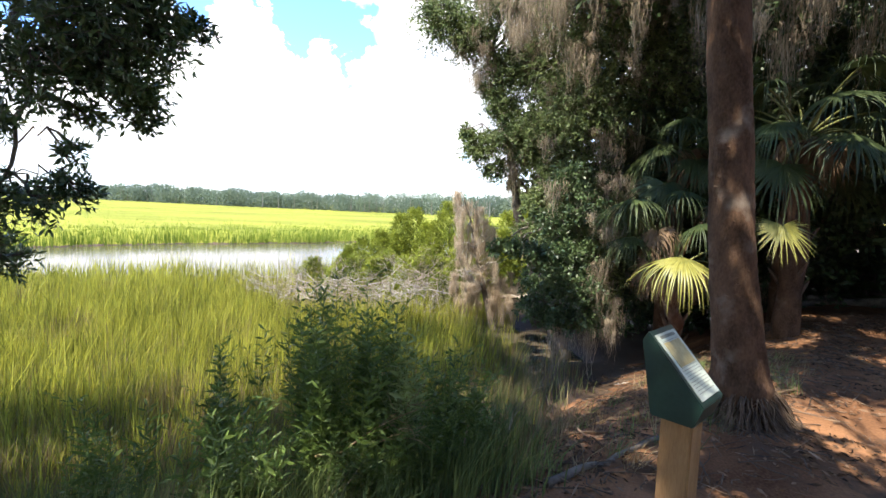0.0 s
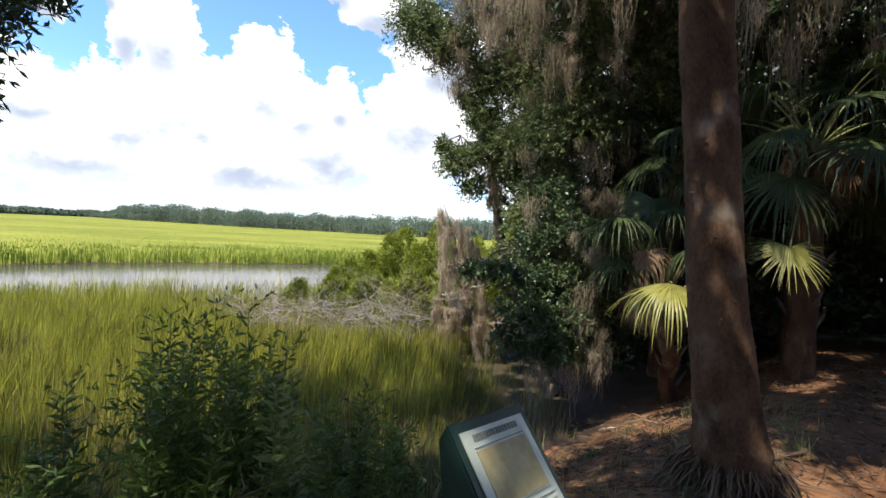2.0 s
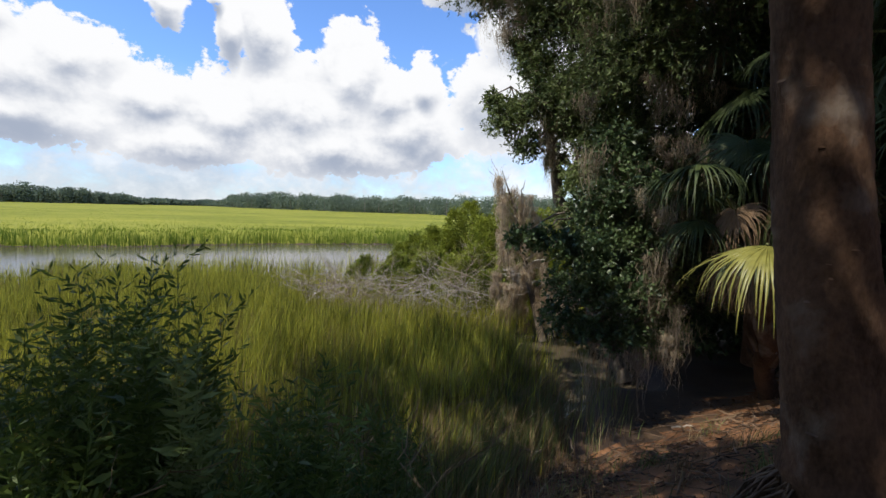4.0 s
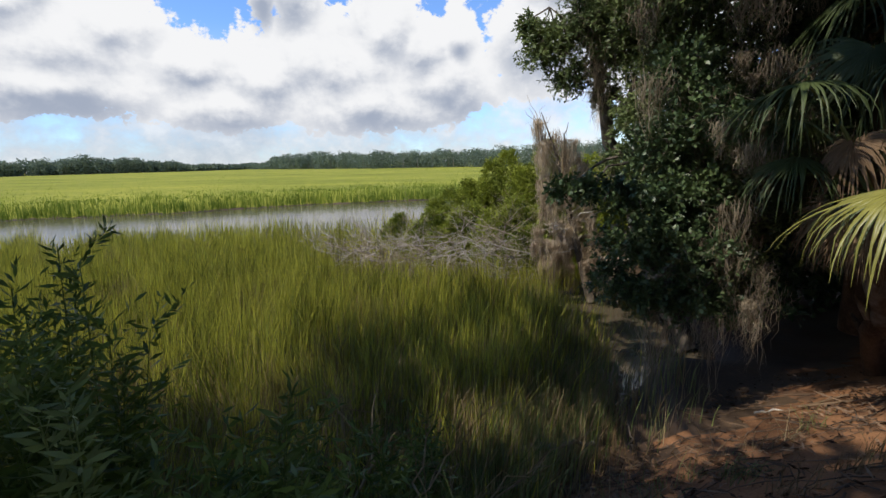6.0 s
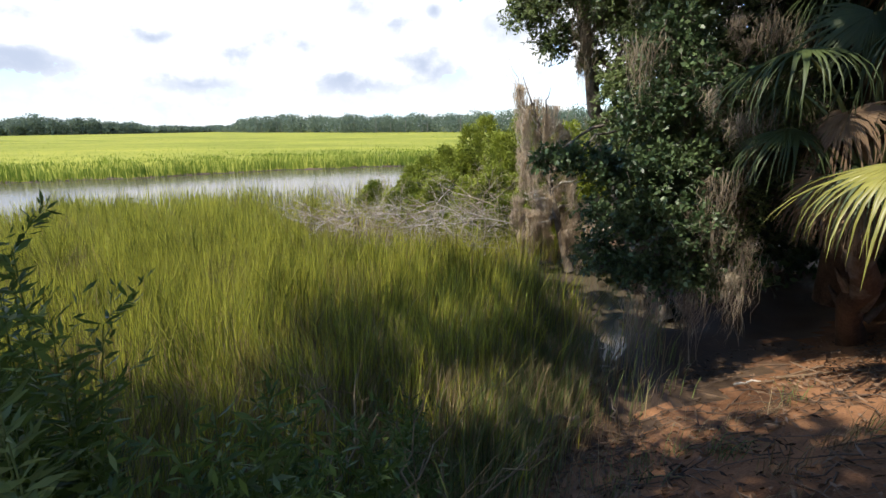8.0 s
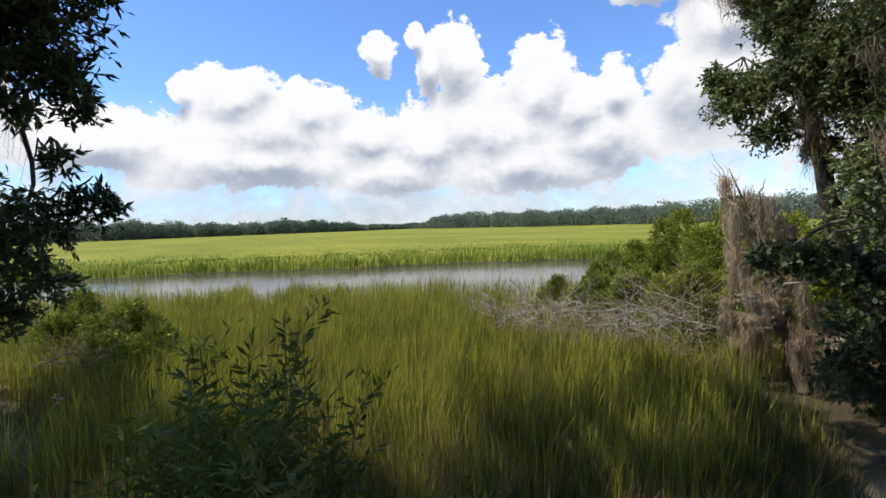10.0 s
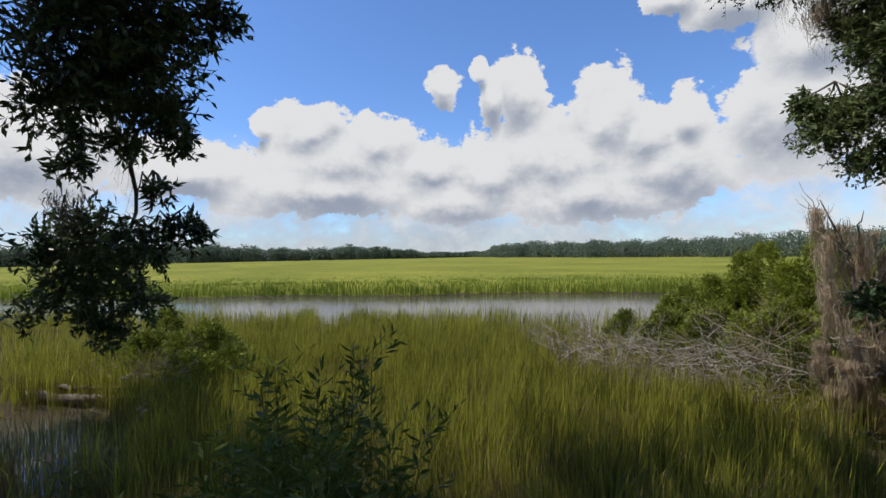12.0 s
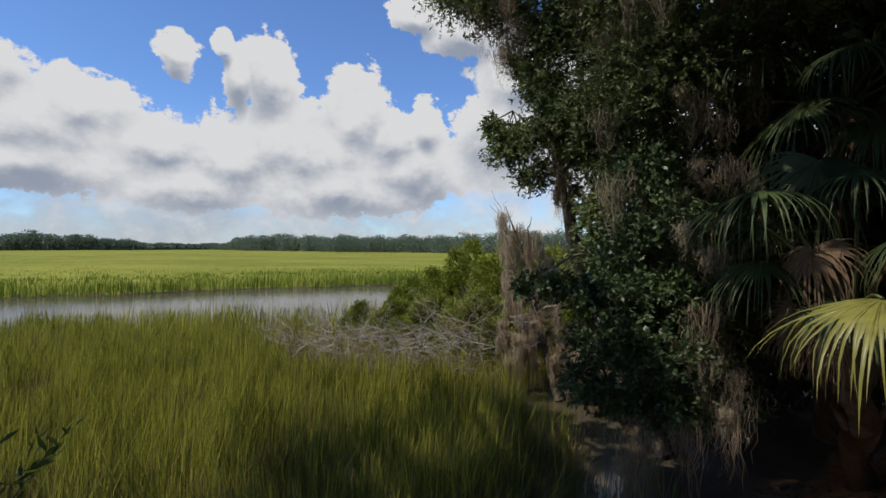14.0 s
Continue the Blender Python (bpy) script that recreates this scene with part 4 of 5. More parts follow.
def cabbage_palm():
    """The tall palm by the path: ringed trunk leaning a little, a skirt of roots, crown far overhead."""
    base, top = np.array([2.72, 4.1, -0.34]), np.array([1.47, 4.1, 10.2])
    root = tagged(new("cabbage_palm"), "tall cabbage palm with a ringed brown trunk", "palm")
    root.matrix_world = Matrix.Translation(base)
    n, sides = 420, 40
    t = np.linspace(0, 1, n)
    p = base + (top - base) * t[:, None]
    p[:, 0] += 0.05 * np.exp(-t * 12) - 0.02 * np.sin(t * 12)
    z = p[:, 2] - base[2]
    r = 0.162 + 0.105 * np.exp(-z / 0.9) + 0.02 * np.exp(-((z - 0.34) / 0.07) ** 2) + 0.05 * np.exp(-z / 0.12)
    ring = 0.003 * (np.abs(((z * 9 + 0.7 * np.sin(z * 5.3)) % 1) - 0.5) * 2 - 0.5)
    an = np.linspace(0, 2 * np.pi, sides, endpoint=False)
    rr = (r + ring)[:, None] + 0.006 * np.sin(3 * an + 4 * z[:, None]) + 0.004 * np.sin(9 * an + 13 * z[:, None]) + rng.normal(0, 0.0011, (n, sides))
    v = p[:, None] + np.stack([np.cos(an) * rr, np.sin(an) * rr, 0 * rr], -1)
    i, j = np.meshgrid(np.arange(n - 1), np.arange(sides), indexing="ij")
    k = (j + 1) % sides
    f = np.stack([i * sides + j, i * sides + k, (i + 1) * sides + k, (i + 1) * sides + j], -1).reshape(-1, 4)
    part_np("trunk", (v.reshape(-1, 3) - base, f), PALMBARK, root, smooth=True)
    # loose flakes and old leaf scars on the lower trunk
    flakes = []
    for q in range(70):
        fz, a, fw, fh = rng.uniform(0.25, 2.6), rng.uniform(0, 6.28), rng.uniform(0.015, 0.05), rng.uniform(0.004, 0.015)
        cx, cr = np.interp(fz, z, p[:, 0]) - base[0], np.interp(fz, z, r) + 0.004
        aa = a + np.linspace(-0.5, 0.5, 4) * fw / cr
        low, top_e = np.stack([cx + np.cos(aa) * (cr + 0.005), np.sin(aa) * (cr + 0.005), np.full(4, fz)], -1), np.stack([cx + np.cos(aa) * cr, np.sin(aa) * cr, fz + fh * np.array([0.6, 1.0, 0.9, 0.5])], -1)
        flakes.append((np.concatenate([low, top_e]), np.array([[0, 1, 5, 4], [1, 2, 6, 5], [2, 3, 7, 6]])))
    tagged(part_np("bark_flake", join(flakes), PALMBARK, root, "loose flakes of brown bark"), kind="stuff")
    roots = []
    for q in range(420):
        a = rng.uniform(0, 6.28)
        d = np.array([math.cos(a), math.sin(a)])
        h0, ln = rng.uniform(0.16, 0.33), rng.uniform(0.06, 0.32)
        s = np.linspace(0, 1, 6)
        x = 0.25 + ln * s ** 0.9
        xy = base[:2] + d * x[:, None] + rng.normal(0, 0.012, (6, 2))
        gz = height(xy[:, 0], xy[:, 1])
        zz = np.maximum(base[2] + h0 * (1 - s ** 1.3 * 1.5), gz + 0.006)
        roots.append(tube(np.c_[xy, zz] - base, np.linspace(0.007, 0.003, 6), 5))
    tagged(part_np("root", join(roots), ROOT, root, "grey-brown skirt of thin roots"), kind="stuff")
    for hub, out, radius, droop, ma, roll in round_fronds(top, 18, 0.8, 0.9, low=-0.2, dead=0):
        fr = part_np("frond", tuple_off(hung_fan(radius, droop, leaf_pose(Vector(hub), out, roll=roll), 26), -base), ma, root)
        part_np("petiole", tuple_off(tube(curve_pts(top, hub, 5, 0.02), np.linspace(0.022, 0.01, 5), 5), -base), PETIOLE, fr)


cabbage_palm()


# ---- dead brush, snag and cedars at the water's edge ----
def fork(items, start, way, length, radius, depth):
    """A crooked dead branch that forks again and again."""
    e = start + way * length
    pts = curve_pts(start, e, 4, 0.07 * length)
    items.append(tube(pts, np.linspace(radius, radius * 0.6, 4), 4))
    if depth:
        for _ in range(rng.integers(2, 4)):
            fork(items, pts[rng.integers(1, 4)], unit(way + rng.normal(0, 0.55, 3)), length * rng.uniform(0.5, 0.8), radius * 0.55, depth - 1)


def dead_branch(name, label, base, way, length, radius, depth, material=DRIFT, category="branch"):
    items = []
    fork(items, np.zeros(3), unit(np.array(way, float)), length, radius, depth)
    ob = part_np(name, join(items), material)
    ob.location = base
    return tagged(ob, label, category, "bleached brush at the marsh edge")


for k in range(130):
    t = rng.uniform(0, 1)
    x, y = 0.8 - 5.7 * t + rng.normal(0, 0.3), 12.7 + 0.9 * t + rng.normal(0, 0.35)
    z = float(height(np.array(x), np.array(y)))
    pale = k % 3 == 0
    dead_branch("dead_branch", "bleached grey dead branch lying in the marsh" if pale else "brown-grey dead branch lying in the marsh", (x, y, z + rng.uniform(0.3, 1.4) * (1.0 - 0.38 * t)), (rng.normal(-0.5, 0.7), rng.normal(-0.25, 0.6), rng.uniform(-0.2, 0.6)), rng.uniform(0.5, 0.95) * (1.1 - 0.25 * t), rng.uniform(0.006, 0.013), 4, DRIFT if pale else BRUSH)
# thick white limbs reaching up and over the tangle
for k in range(6):
    x, y = rng.uniform(-1.6, 0.5), rng.uniform(12.4, 13.2)
    dead_branch("dead_limb", "thick bleached limb reaching out of the brush", (x, y, -1.45 + rng.uniform(0.1, 1.0)), (rng.normal(-0.6, 0.5), rng.normal(-0.2, 0.3), rng.uniform(0.15, 0.9)), rng.uniform(0.6, 0.9), rng.uniform(0.014, 0.02), 3, DRIFT)


def moss_snag():
    base = np.array([1.42, 12.4, -1.72])
    root = tagged(new("dead_tree"), "bleached dead tree draped in tan spanish moss", "tree")
    root.matrix_world = Matrix.Translation(base)
    trunk = np.array([(0.1, 0, 0), (-0.15, 0, 0.9), (-0.4, 0.05, 1.9), (-0.62, 0.0, 2.9), (-0.95, 0, 3.8)])
    part_np("trunk", tube(trunk, [0.10, 0.075, 0.055, 0.025, 0.006], 8), BARK, root, smooth=True)
    tips = []
    for k in range(34):
        h = rng.uniform(0.7, 3.0)
        s = np.array([np.interp(h, [0, 0.9, 1.9, 2.9], trunk[:4, 0]), 0.02, h])
        side = rng.choice([-1.0, 1.0], p=[0.42, 0.58])
        reach = rng.uniform(0.3, 0.9) * (1.25 - 0.3 * h)
        e = s + np.array([side * reach, rng.normal(0, 0.35), rng.uniform(-0.1, 0.55) + 0.25 * (h > 2)])
        pts = curve_pts(s, e, 6, 0.06)
        part_np("limb", tube(pts, np.linspace(0.028, 0.005, 6), 5), DRIFT, root)
        tips += list(pts[2:])
    for k in range(7):
        s = trunk[3] + np.array([0.06 * k, 0, -0.15 * k])
        part_np("limb", tube(curve_pts(s, s + np.array([rng.uniform(-0.3, 0.35), rng.normal(0, 0.1), rng.uniform(0.35, 0.75)]), 5, 0.04), np.linspace(0.014, 0.003, 5), 4), DRIFT, root)
    part_np("log", tube(curve_pts((0.0, -0.1, 0.85), (1.5, -0.5, 1.15), 7, 0.04), np.linspace(0.055, 0.035, 7), 8), BRUSH, root, smooth=True)
    def drape(n, z0, z1, c0, c1, w0, w1):
        z = rng.uniform(z0, z1, n)
        k = (z - z0) / (z1 - z0)
        return np.stack([c0 + (c1 - c0) * k + rng.uniform(-1, 1, n) * (w0 + (w1 - w0) * k), rng.normal(0, 0.22, n), z], -1)

    skirt = np.concatenate([drape(20, 0.6, 1.5, -0.7, -0.75, 0.4, 0.3), drape(26, 0.7, 1.6, 0.1, -0.1, 0.75, 0.5), drape(12, 0.7, 1.6, 0.75, 0.5, 0.25, 0.3)])
    collar = np.concatenate([drape(16, 1.7, 3.1, -0.78, -0.97, 0.13, 0.06), drape(24, 1.6, 3.1, -0.2, -0.35, 0.36, 0.2)])
    spire = drape(12, 2.9, 3.7, -0.85, -1.0, 0.1, 0.05)
    part_np("spanish_moss", moss_clumps(np.concatenate([np.array(tips)[::5], skirt]), 90, 0.062, 0.74, 0.0085), MOSS_TAN, root, "tan hanging moss")["kind"] = "stuff"
    part_np("spanish_moss", moss_clumps(np.concatenate([spire, collar]), 48, 0.06, 0.62, 0.009), MOSS_TAN, root, "thin tan moss on the spire")["kind"] = "stuff"
    for p in np.concatenate([spire, collar[::2]]):
        part_np("twig", tube(curve_pts(p, p + np.array([rng.uniform(-0.25, 0.2), rng.normal(0, 0.1), rng.uniform(0.15, 0.5)]), 4, 0.03), np.linspace(0.008, 0.002, 4), 4), DRIFT, root)


moss_snag()


def cedar(x, y, h, r):
    z = float(height(np.array(x), np.array(y)))
    root = tagged(new("cedar_bush"), "bright green cedar bush at the creek edge", "bush", "cedars at the creek edge")
    root.matrix_world = Matrix.Translation((x, y, z))
    part_np("trunk", tube(curve_pts((0, 0, 0), (0.1, 0, h * 0.9), 7, 0.05), np.linspace(0.07, 0.01, 7), 6), BARK, root)
    # upright feathery shoots of uneven height round several leaders
    lead = [(0.0, 0.0, 1.0)] + [(rng.uniform(-0.75, 0.75) * r, rng.uniform(-0.75, 0.75) * r, rng.uniform(0.45, 0.92)) for _ in range(6)]
    pos, axs = [], []
    for lx, ly, lh in lead:
        n = int(520 * lh * h)
        t = rng.uniform(0.05, 1, n)
        a = rng.uniform(0, 6.28, n)
        rr = r * 0.66 * (1 - t) ** 0.6 * (0.6 + 0.6 * np.abs(np.sin(5 * t + 2 * a + lx * 9))) * rng.uniform(0.3, 1.1, n)
        st = np.stack([lx + np.cos(a) * rr, ly + np.sin(a) * rr, t * h * lh], -1)
        i = np.repeat(np.arange(n), 6)
        k = rng.uniform(0, 0.2, len(i))[:, None]
        d = unit(np.stack([np.cos(a), np.sin(a), np.full(n, 1.0)], -1) + rng.normal(0, 0.35, (n, 3)))[i]
        pos.append(st[i] + d * k)
        axs.append(d + rng.normal(0, 0.45, (len(i), 3)))
    p, ax = np.concatenate(pos), np.concatenate(axs)
    part_np("crown", leaf_cards(p, ax, rng.uniform(0.05, 0.12, len(p)), rng.uniform(0.014, 0.036, len(p))), CEDAR, root)


for cx, cy, ch, cr in ((-4.6, 17.4, 1.1, 0.5), (-3.3, 17.3, 1.6, 0.8), (-2.1, 17.0, 2.2, 1.0), (-0.9, 17.2, 3.1, 1.2), (0.3, 16.8, 3.3, 1.3), (1.5, 16.5, 2.9, 1.3), (2.9, 16.8, 3.2, 1.4), (-0.4, 15.0, 1.8, 0.9), (-1.7, 15.7, 1.6, 0.9), (0.6, 14.4, 1.9, 0.8), (-2.9, 16.0, 1.4, 0.8), (4.4, 16.5, 3.6, 1.6), (0.1, 13.2, 1.3, 0.5)):
    cedar(cx, cy, ch, cr)


# ---- leafy shrubs on the bank ----
def shrub(x, y, stems, h, spread, label, material=None):
    material = material or WEEDLEAF
    z = float(height(np.array(x), np.array(y))) - 0.02
    h = max(0.3, h - z - 0.32)
    root = tagged(new("shrub"), label, "shrub", "leafy shrubs on the bank")
    root.matrix_world = Matrix.Translation((x, y, z))
    pos, axs, lens = [], [], []
    for _ in range(stems):
        a = rng.uniform(0, 6.28)
        b = np.array([math.cos(a), math.sin(a), 0]) * rng.uniform(0, 0.25) * spread
        e = np.array([math.cos(a) * rng.uniform(0.2, 1) * spread, math.sin(a) * rng.uniform(0.2, 1) * spread, h * rng.uniform(0.6, 1.05)])
        pts = curve_pts(b, e, 7, 0.02)
        part_np("stem", tube(pts, np.linspace(0.006, 0.0025, 7), 4), material, root)
        m = int(42 * h)
        t = np.linspace(0.15, 1, m) + rng.normal(0, 0.01, m)
        q = np.stack([np.interp(t, np.linspace(0, 1, 7), pts[:, k]) for k in range(3)], -1)
        w = np.arange(m) * 2.4 + rng.uniform(0, 6)
        side = np.stack([np.cos(w), np.sin(w), rng.uniform(0.1, 0.8, m)], -1)
        pos.append(q)
        axs.append(side)
        lens.append((0.05 + 0.07 * np.sin(np.clip(t, 0, 1) * 2.6)) * rng.uniform(0.7, 1.25, m))
        # short side shoots
        for k in rng.integers(m // 3, m, 7):
            sd = unit(side[k] + np.array([0, 0, 0.5]))
            u = np.linspace(0.03, 0.22, 9)
            pos.append(q[k] + sd * u[:, None])
            axs.append(sd + rng.normal(0, 0.7, (9, 3)))
            lens.append(rng.uniform(0.035, 0.085, 9))
    p, a, l = np.concatenate(pos), np.concatenate(axs), np.concatenate(lens)
    part_np("foliage", leaf_cards(p, a, l, l * 0.22), material, root)


for sx, sy, ns, sh, sp in ((-0.55, 3.8, 22, 1.08, 0.32), (-1.1, 4.0, 20, 1.06, 0.36), (-0.9, 3.5, 7, 1.08, 0.16), (0.1, 3.95, 14, 0.5, 0.36), (0.42, 4.5, 9, 0.05, 0.32), (-1.75, 3.9, 10, 0.75, 0.32), (-0.75, 3.4, 14, 0.65, 0.4), (-1.3, 2.8, 12, 0.45, 0.4), (-0.45, 3.2, 10, 0.35, 0.35), (-0.15, 4.5, 9, -0.1, 0.4), (0.3, 5.0, 8, -0.35, 0.4), (-0.5, 5.0, 9, -0.1, 0.4), (-2.4, 3.4, 10, 0.3, 0.4), (0.1, 5.7, 8, -0.35, 0.35), (-0.2, 3.5, 9, 0.2, 0.3)):
    shrub(sx, sy, ns, sh, sp, "leafy green shrub with narrow leaves on the bank")


shrub(-0.28, 3.62, 5, 0.98, 0.12, "slender young shrub with pale green leaves", YOUNGLEAF)


# ---- the trail sign ----
def box(lo, hi, bevel=0.004):
    bm = bmesh.new()
    bmesh.ops.create_cube(bm, size=1)
    lo, hi = Vector(lo), Vector(hi)
    for v in bm.verts:
        v.co = Vector([lo[i] + (v.co[i] + 0.5) * (hi[i] - lo[i]) for i in range(3)])
    if bevel:
        bmesh.ops.bevel(bm, geom=bm.edges[:], offset=bevel, segments=2, affect="EDGES")
    return bm


SIGN_AT, SIGN_TURN = (0.852, 1.670), 42.5


def trail_sign():
    g = float(height(np.array(SIGN_AT[0]), np.array(SIGN_AT[1])))
    root = tagged(new("trail_sign"), "green slanted trail sign panel on a wooden post", "sign")
    root.matrix_world = pose(SIGN_AT[0], SIGN_AT[1], g, 0, 0, SIGN_TURN)
    top = 0.812 - g
    part("post", box((-0.055, -0.055, -0.05), (0.055, 0.055, top), 0.006), POST, root, "square wooden post")
    W, L, A = 0.103, 0.290, radians(48.5)
    # a wedge-shaped housing whose upper face carries the panel
    bm = bmesh.new()
    y0, y1, z0, z1 = -0.09, -0.09 + L * math.cos(A), top - 0.0, top - 0.0 + L * math.sin(A)
    prof = [(y0, z0), (y0 - 0.01, z0 + 0.03), (y1, z1 + 0.035), (y1 + 0.02, z1), (0.075, z0 - 0.05), (-0.072, z0 - 0.05)]
    a = [bm.verts.new((-W, y, z)) for y, z in prof]
    b = [bm.verts.new((W, y, z)) for y, z in prof]
    bm.faces.new(a)
    bm.faces.new(b[::-1])
    for i in range(len(prof)):
        j = (i + 1) % len(prof)
        bm.faces.new((a[j], a[i], b[i], b[j]))
    bmesh.ops.bevel(bm, geom=bm.edges[:], offset=0.004, segments=2, affect="EDGES")
    bmesh.ops.recalc_face_normals(bm, faces=bm.faces[:])
    part("housing", bm, SIGN_GREEN, root, "dark green metal housing")
    s, e = Vector((0, y0 - 0.01, z0 + 0.03)), Vector((0, y1, z1 + 0.035))
    way = (e - s)
    full = way.length
    tilt = math.atan2(way.z, way.y)

    def plate(name, u0, u1, v0, v1, lift, ma, par, label=""):
        ob = part(name, box((u0, v0, 0), (u1, v1, 0.003), 0), ma, par, label)
        ob.matrix_basis = Matrix.Translation(s) @ Matrix.Rotation(tilt, 4, "X") @ Matrix.Translation((0, 0, lift))
        return ob

    panel = plate("panel", -W + 0.018, W - 0.018, 0.02, full - 0.022, 0.001, SIGN_PANEL, root, "pale printed panel")
    plate("map_picture", -0.066, 0.066, full * 0.48, full * 0.80, 0.0035, SIGN_MAP, root, "tan printed map")
    plate("rule", -0.066, 0.066, full * 0.465, full * 0.47, 0.0035, SIGN_INK, root)
    plate("rule", -0.066, 0.066, full * 0.815, full * 0.82, 0.0035, SIGN_INK, root)
    for k in range(9):
        plate("text_line", -0.068, 0.068 - 0.03 * (k % 4 == 3), full * (0.43 - 0.036 * k), full * (0.43 - 0.036 * k) + 0.0018, 0.0035, SIGN_INK, root)
    for k in range(14):
        plate("title_letter", -0.060 + 0.0087 * k, -0.060 + 0.0087 * k + 0.0058, full * 0.855, full * 0.855 + 0.012, 0.0035, SIGN_INK, root)


trail_sign()


# ---- litter on the bank ----
def litter():
    p = scatter(100000, -2, 9, -1.5, 9)
    d = bank_distance(p[:, 0], p[:, 1])
    t = np.clip(0.22 + 0.5 * bumps(p[:, 0], p[:, 1], 1.3, 3) + 0.5 * smooth(-0.6, 0.8, d) * (1 - smooth(0, 1.2, p[:, 0] - 0.5 - 0.25 * (p[:, 1] - 3))), 0.05, 1) * (1 - smooth(2.6, 3.2, d))
    p = p[rng.uniform(0, 1, len(p)) < t]
    n = len(p)
    z = height(p[:, 0], p[:, 1]) + 0.006
    ax = rng.normal(0, 1, (n, 3)) * np.array([1, 1, 0.12])
    tagged(part_np("leaf_litter", leaf_cards(np.c_[p, z], ax, rng.uniform(0.03, 0.09, n), rng.uniform(0.012, 0.03, n), 0.12), LITTER), "dry brown fallen leaves scattered on the sand", "leaf litter", kind="stuff")
    # twigs and strips of dead frond
    p = scatter(1900, -0.5, 6.5, 2.0, 8.4)
    d = bank_distance(p[:, 0], p[:, 1])
    p = p[(d > -0.8) & (d < 2.8) & (rng.uniform(0, 1, len(p)) < 0.8)]
    items = []
    for x, y in p:
        a, ln = rng.uniform(0, 6.28), rng.uniform(0.1, 0.5)
        s = np.linspace(-0.5, 0.5, 4)
        xx, yy = x + np.cos(a) * ln * s + rng.normal(0, 0.015, 4), y + np.sin(a) * ln * s + rng.normal(0, 0.015, 4)
        items.append(tube(np.c_[xx, yy, height(xx, yy) + 0.012 + np.abs(rng.normal(0, 0.01, 4))], np.linspace(0.006, 0.002, 4), 4))
    tagged(part_np("twig_litter", join(items), ROOT), "brown twigs and frond strips littering the bank", "twigs", kind="stuff")


litter()


def frond_strips():
    """Dry strips of palm leaf scattered over the litter at the top of the bank."""
    p = scatter(1100, 0.2, 4.6, 2.4, 7.8)
    d = bank_distance(p[:, 0], p[:, 1])
    k = smooth(-0.9, -0.1, d) * (1 - smooth(1.6, 2.6, d)) * (0.55 + 0.5 * bumps(p[:, 0], p[:, 1], 0.9, 2))
    p = p[rng.uniform(0, 1, len(p)) < k]
    n = len(p)
    z = height(p[:, 0], p[:, 1]) + rng.uniform(0.01, 0.03, n)
    strips = leaf_cards(np.c_[p, z], rng.normal(0, 1, (n, 3)) * np.array([1, 1, 0.06]), rng.uniform(0.08, 0.26, n), rng.uniform(0.008, 0.022, n), 0.15)
    tagged(part_np("frond_strip", strips, STRAW), "dry tan strips of palm leaf among the litter", "leaf litter", kind="stuff")


frond_strips()


# ---- logs and branches on the bank and at the far end of the inlet ----
def log_at(name, label, a, b, r0, r1, material=DRIFT):
    pts = curve_pts(a, b, 9, 0.03)
    return tagged(part_np(name, tube(pts, np.linspace(r0, r1, 9) * (1 + 0.12 * np.sin(np.arange(9) * 1.9)), 8), material, smooth=True), label, "log")


log_at("log", "dark weathered log lying in the marsh shallows", (-12.8, 4.3, -1.62), (-9.9, 5.75, -1.5), 0.13, 0.06, BARK)
log_at("log", "thin dark drift log beside the shallows", (-12.4, 4.7, -1.45), (-10.4, 5.5, -1.3), 0.06, 0.03, BARK)
for k in range(26):
    x, y = -10.2 + rng.normal(0, 1.2), 5.9 + rng.normal(0, 0.4)
    dead_branch("dead_branch", "brown-grey dead branch by the shallows", (x, y, -1.6 + rng.uniform(0.1, 0.75)), (rng.normal(0, 0.8), rng.normal(0, 0.5), rng.uniform(-0.1, 0.6)), rng.uniform(0.4, 0.7), 0.014, 4, BRUSH)
for cx, cy, ch, cr in ((-10.5, 7.2, 1.5, 1.1), (-12.0, 6.8, 1.7, 1.1), (-8.8, 7.0, 1.15, 0.9)):
    cedar(cx, cy, ch, cr)
for a, way, ln in (((0.25, 4.0, -0.75), (0.25, 0.9, 0.12), 0.9), ((0.45, 3.9, -0.6), (0.35, 0.8, 0.05), 0.8), ((0.75, 4.6, -0.75), (-0.6, 0.5, 0.15), 0.5), ((-0.9, 3.3, -0.35), (0.8, 0.25, 0.25), 0.6)):
    dead_branch("dead_branch", "dry straw-coloured branch fallen on the bank", a, way, ln, 0.012, 3, DRYBLADE)


def fallen_frond(x, y, turn, radius, material=DEADFROND):
    """A dead fan leaf lying on the ground, its leaflets shrivelled."""
    z = float(height(np.array(x), np.array(y)))
    v, f = fan(radius, 0.1, 11, 75, 0.1, 0.2)
    v = v.copy()
    v[:, 2] = np.abs(v[:, 2]) * 0.6 + 0.02
    root = tagged(new("fallen_frond"), "dry tan palm frond fallen on the sand", "palm frond", "dead fronds on the bank")
    root.matrix_world = pose(x, y, z, 0, 0, turn)
    a = np.radians(turn)
    wx, wy = x + v[:, 0] * np.cos(a) - v[:, 1] * np.sin(a), y + v[:, 0] * np.sin(a) + v[:, 1] * np.cos(a)
    v[:, 2] += height(wx, wy) - z
    part_np("blade", (v, f), material, root)
    px = np.linspace(0, -0.5, 5)
    gz = height(x + px * np.cos(a), y + px * np.sin(a)) - z
    part_np("petiole", tube(np.c_[px, 0 * px, gz + 0.03], np.linspace(0.008, 0.014, 5), 5), material, root)


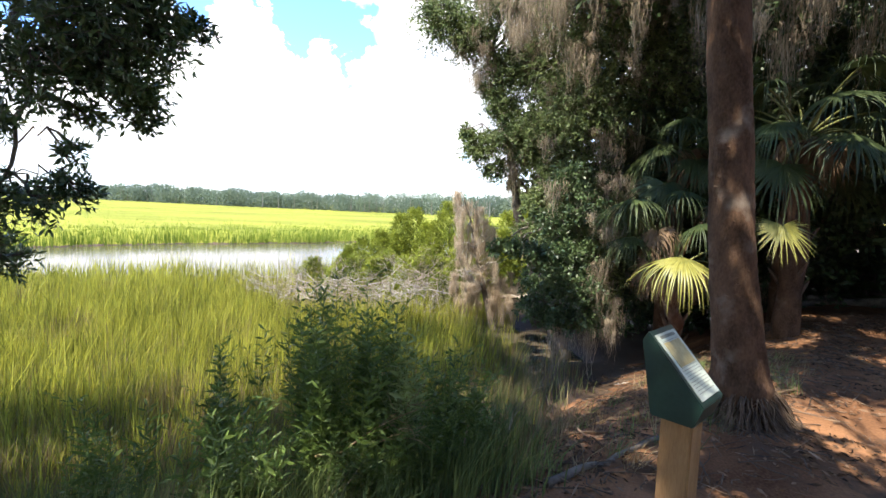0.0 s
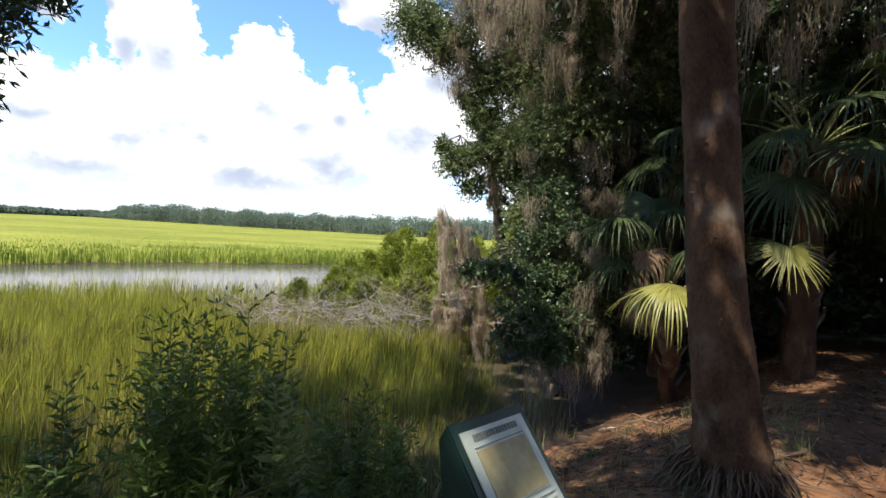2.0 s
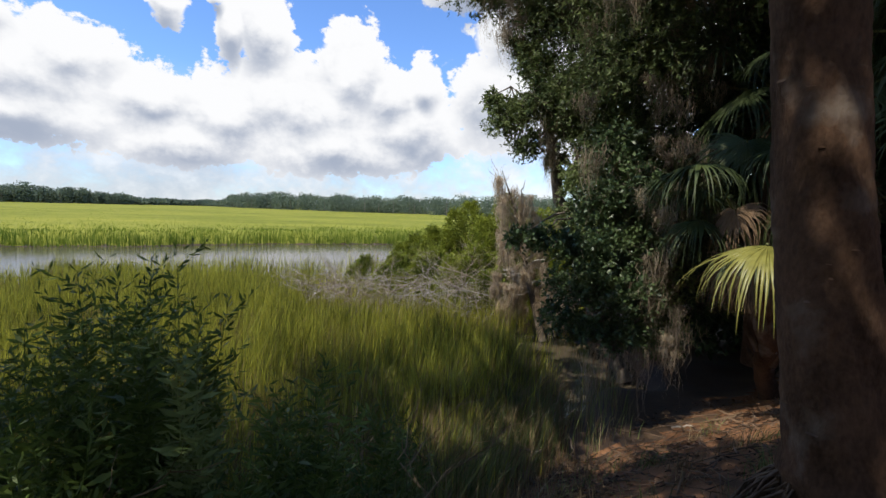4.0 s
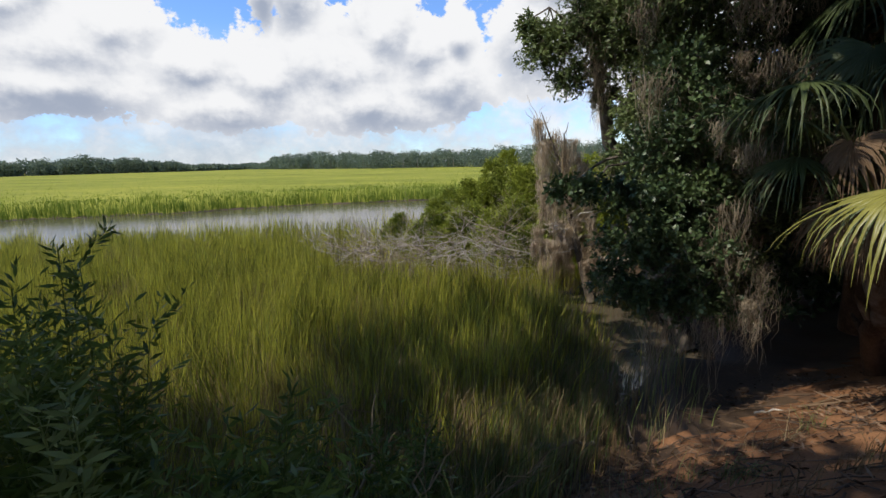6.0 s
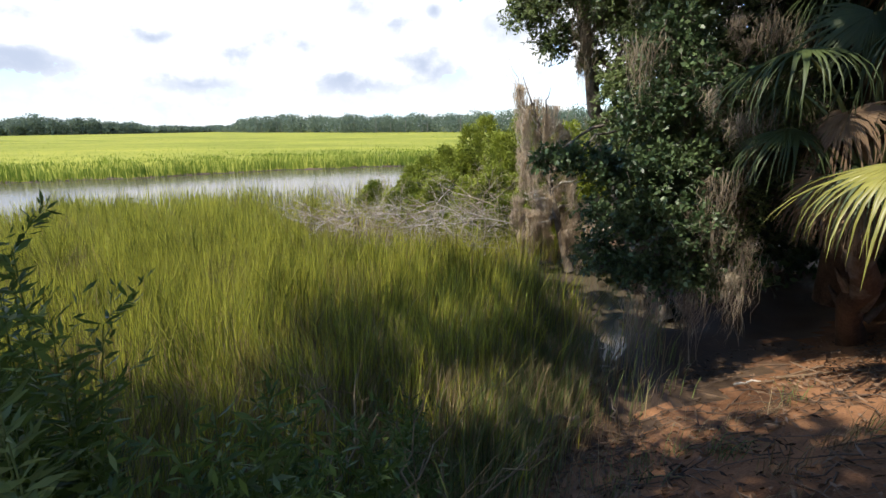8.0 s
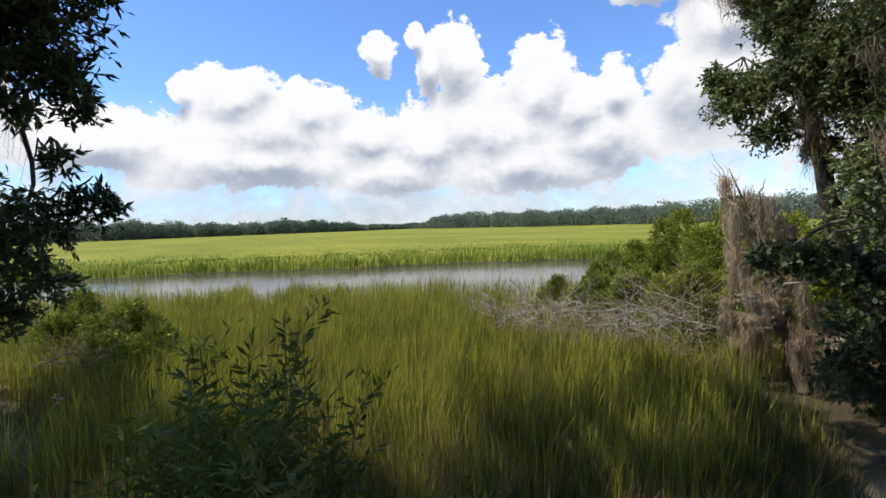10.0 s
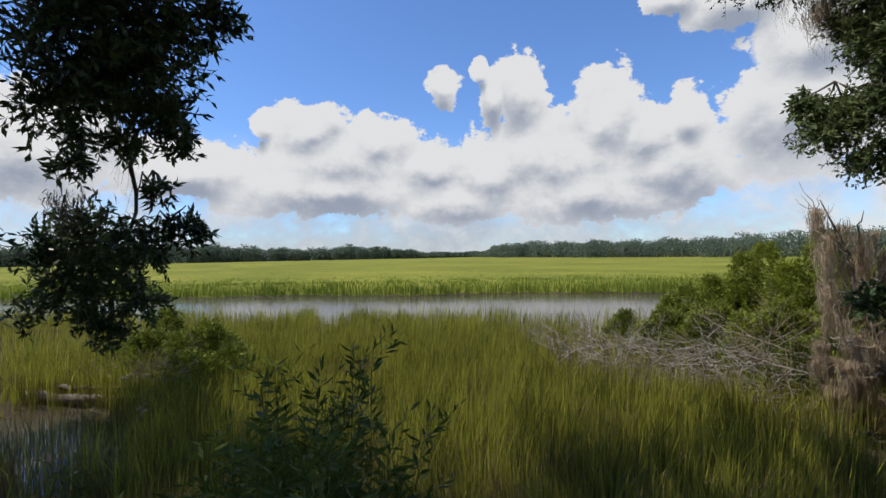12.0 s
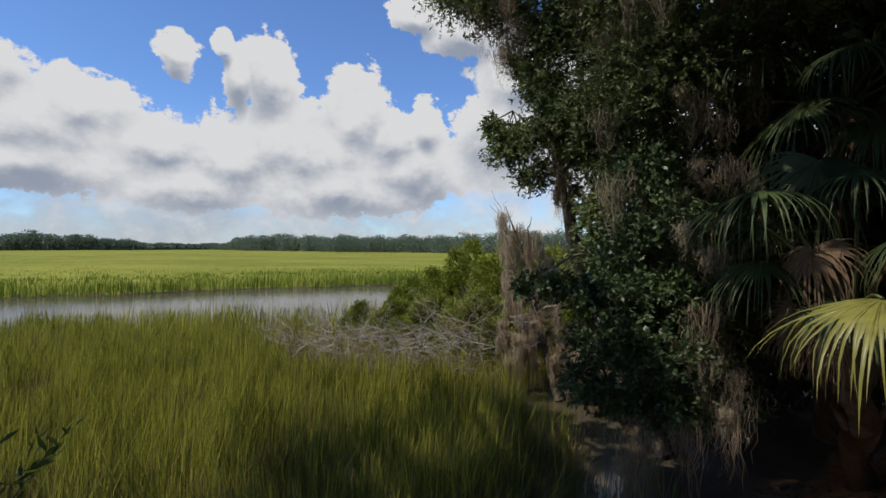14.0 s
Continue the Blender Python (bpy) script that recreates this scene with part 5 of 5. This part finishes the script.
for fx, fy, ft, fr in ((3.3, 7.55, 200, 0.35), (3.75, 7.3, 330, 0.4), (4.3, 6.9, 150, 0.45), (2.2, 4.7, 250, 0.4), (1.2, 4.3, 120, 0.4), (0.9, 3.7, 60, 0.35), (4.6, 5.6, 20, 0.45), (5.4, 5.9, 80, 0.45), (6.6, 5.4, 190, 0.5), (3.2, 4.5, 200, 0.4)):
    fallen_frond(fx, fy, ft, fr)
log_at("fallen_limb", "crooked brown limb lying among the leaf litter", (0.7, 2.95, float(height(np.array(0.7), np.array(2.95))) + 0.03), (1.75, 3.6, float(height(np.array(1.75), np.array(3.6))) + 0.03), 0.03, 0.018, BARK)
log_at("fallen_limb", "dark wet limb lying at the edge of the mud", (0.7, 6.6, -1.5), (1.45, 6.9, -1.48), 0.03, 0.02, BARK)
log_at("fallen_limb", "pale stick lying on the sand", (2.95, 7.55, -1.33), (3.4, 7.75, -1.36), 0.012, 0.008)


# ---- the oak's low boughs, broad-leaved, and the ragged moss by its foot ----
def low_boughs():
    off = -np.array([2.9, 10.2, -1.75])
    hubs = [(1.0, 8.5, 0.82, 0.2), (1.3, 8.45, 0.85, 0.26), (1.65, 8.4, 0.75, 0.33), (2.05, 8.4, 0.7, 0.42), (1.75, 8.3, 0.25, 0.38), (2.2, 8.3, 0.2, 0.5), (1.6, 8.3, -0.2, 0.3), (2.0, 8.2, -0.33, 0.33),
            (2.4, 8.2, -0.42, 0.33), (2.65, 8.3, 0.1, 0.42), (2.75, 8.3, -0.48, 0.28), (2.5, 8.5, 0.8, 0.45), (2.1, 8.6, 1.3, 0.42), (2.6, 8.5, 1.6, 0.5), (2.3, 8.6, 2.1, 0.4)]
    c, r = np.array([h[:3] for h in hubs]), np.array([h[3] for h in hubs])
    for p, q in zip(c, r):
        s = p + np.array([0.7, 0.7, 0.35])
        part_np("limb", tuple_off(tube(curve_pts(s, p, 6, 0.05), np.linspace(0.022, 0.007, 6), 5), off), BARK, LEANING_OAK)
    lv, tw = sprays(c, r, 1500, 13, (0.072, 0.036), 0.8)
    part_np("low_foliage", tuple_off(lv, off), GLOSSLEAF, LEANING_OAK, "broad glossy leaves on the low boughs")
    tagged(part_np("twig", tuple_off(tw, off), BARK, LEANING_OAK), kind="stuff")
    hang = np.concatenate([moss_cloud(4, 2.55, 3.0, 8.0, 8.3, 0.2, 0.8), moss_cloud(5, 2.0, 2.7, 8.1, 8.5, -0.75, -0.5)])
    part_np("spanish_moss", tuple_off(moss_clumps(hang, 60, 0.07, 0.7), off), MOSS, LEANING_OAK, "grey-brown hanging moss")["kind"] = "stuff"


low_boughs()


# broken stems standing at the edge of the pool
for k in range(16):
    x, y = 1.75 + rng.normal(0, 0.35), 7.9 + rng.normal(0, 0.35)
    z = float(height(np.array(x), np.array(y))) - 0.03
    log_at("broken_stem", "short grey broken stem standing in the mud", (x, y, z), (x + rng.normal(0, 0.06), y + rng.normal(0, 0.06), z + rng.uniform(0.12, 0.45)), 0.012, 0.006, BRUSH)


# straw-coloured branches tangled in the grass at the foot of the bank
for a, way, ln, r in (((-0.42, 4.7, -1.12), (0.25, 1.0, 0.12), 1.2, 0.017), ((-0.5, 4.75, -1.15), (0.75, 0.75, 0.1), 1.0, 0.012), ((-0.1, 4.9, -1.2), (-0.3, 0.8, 0.45), 0.8, 0.008), ((0.2, 5.2, -1.3), (-0.5, 0.6, 0.4), 0.7, 0.007)):
    dead_branch("dead_branch", "dry straw-coloured branch tangled in the grass", a, way, ln, r, 3, DRYBLADE)
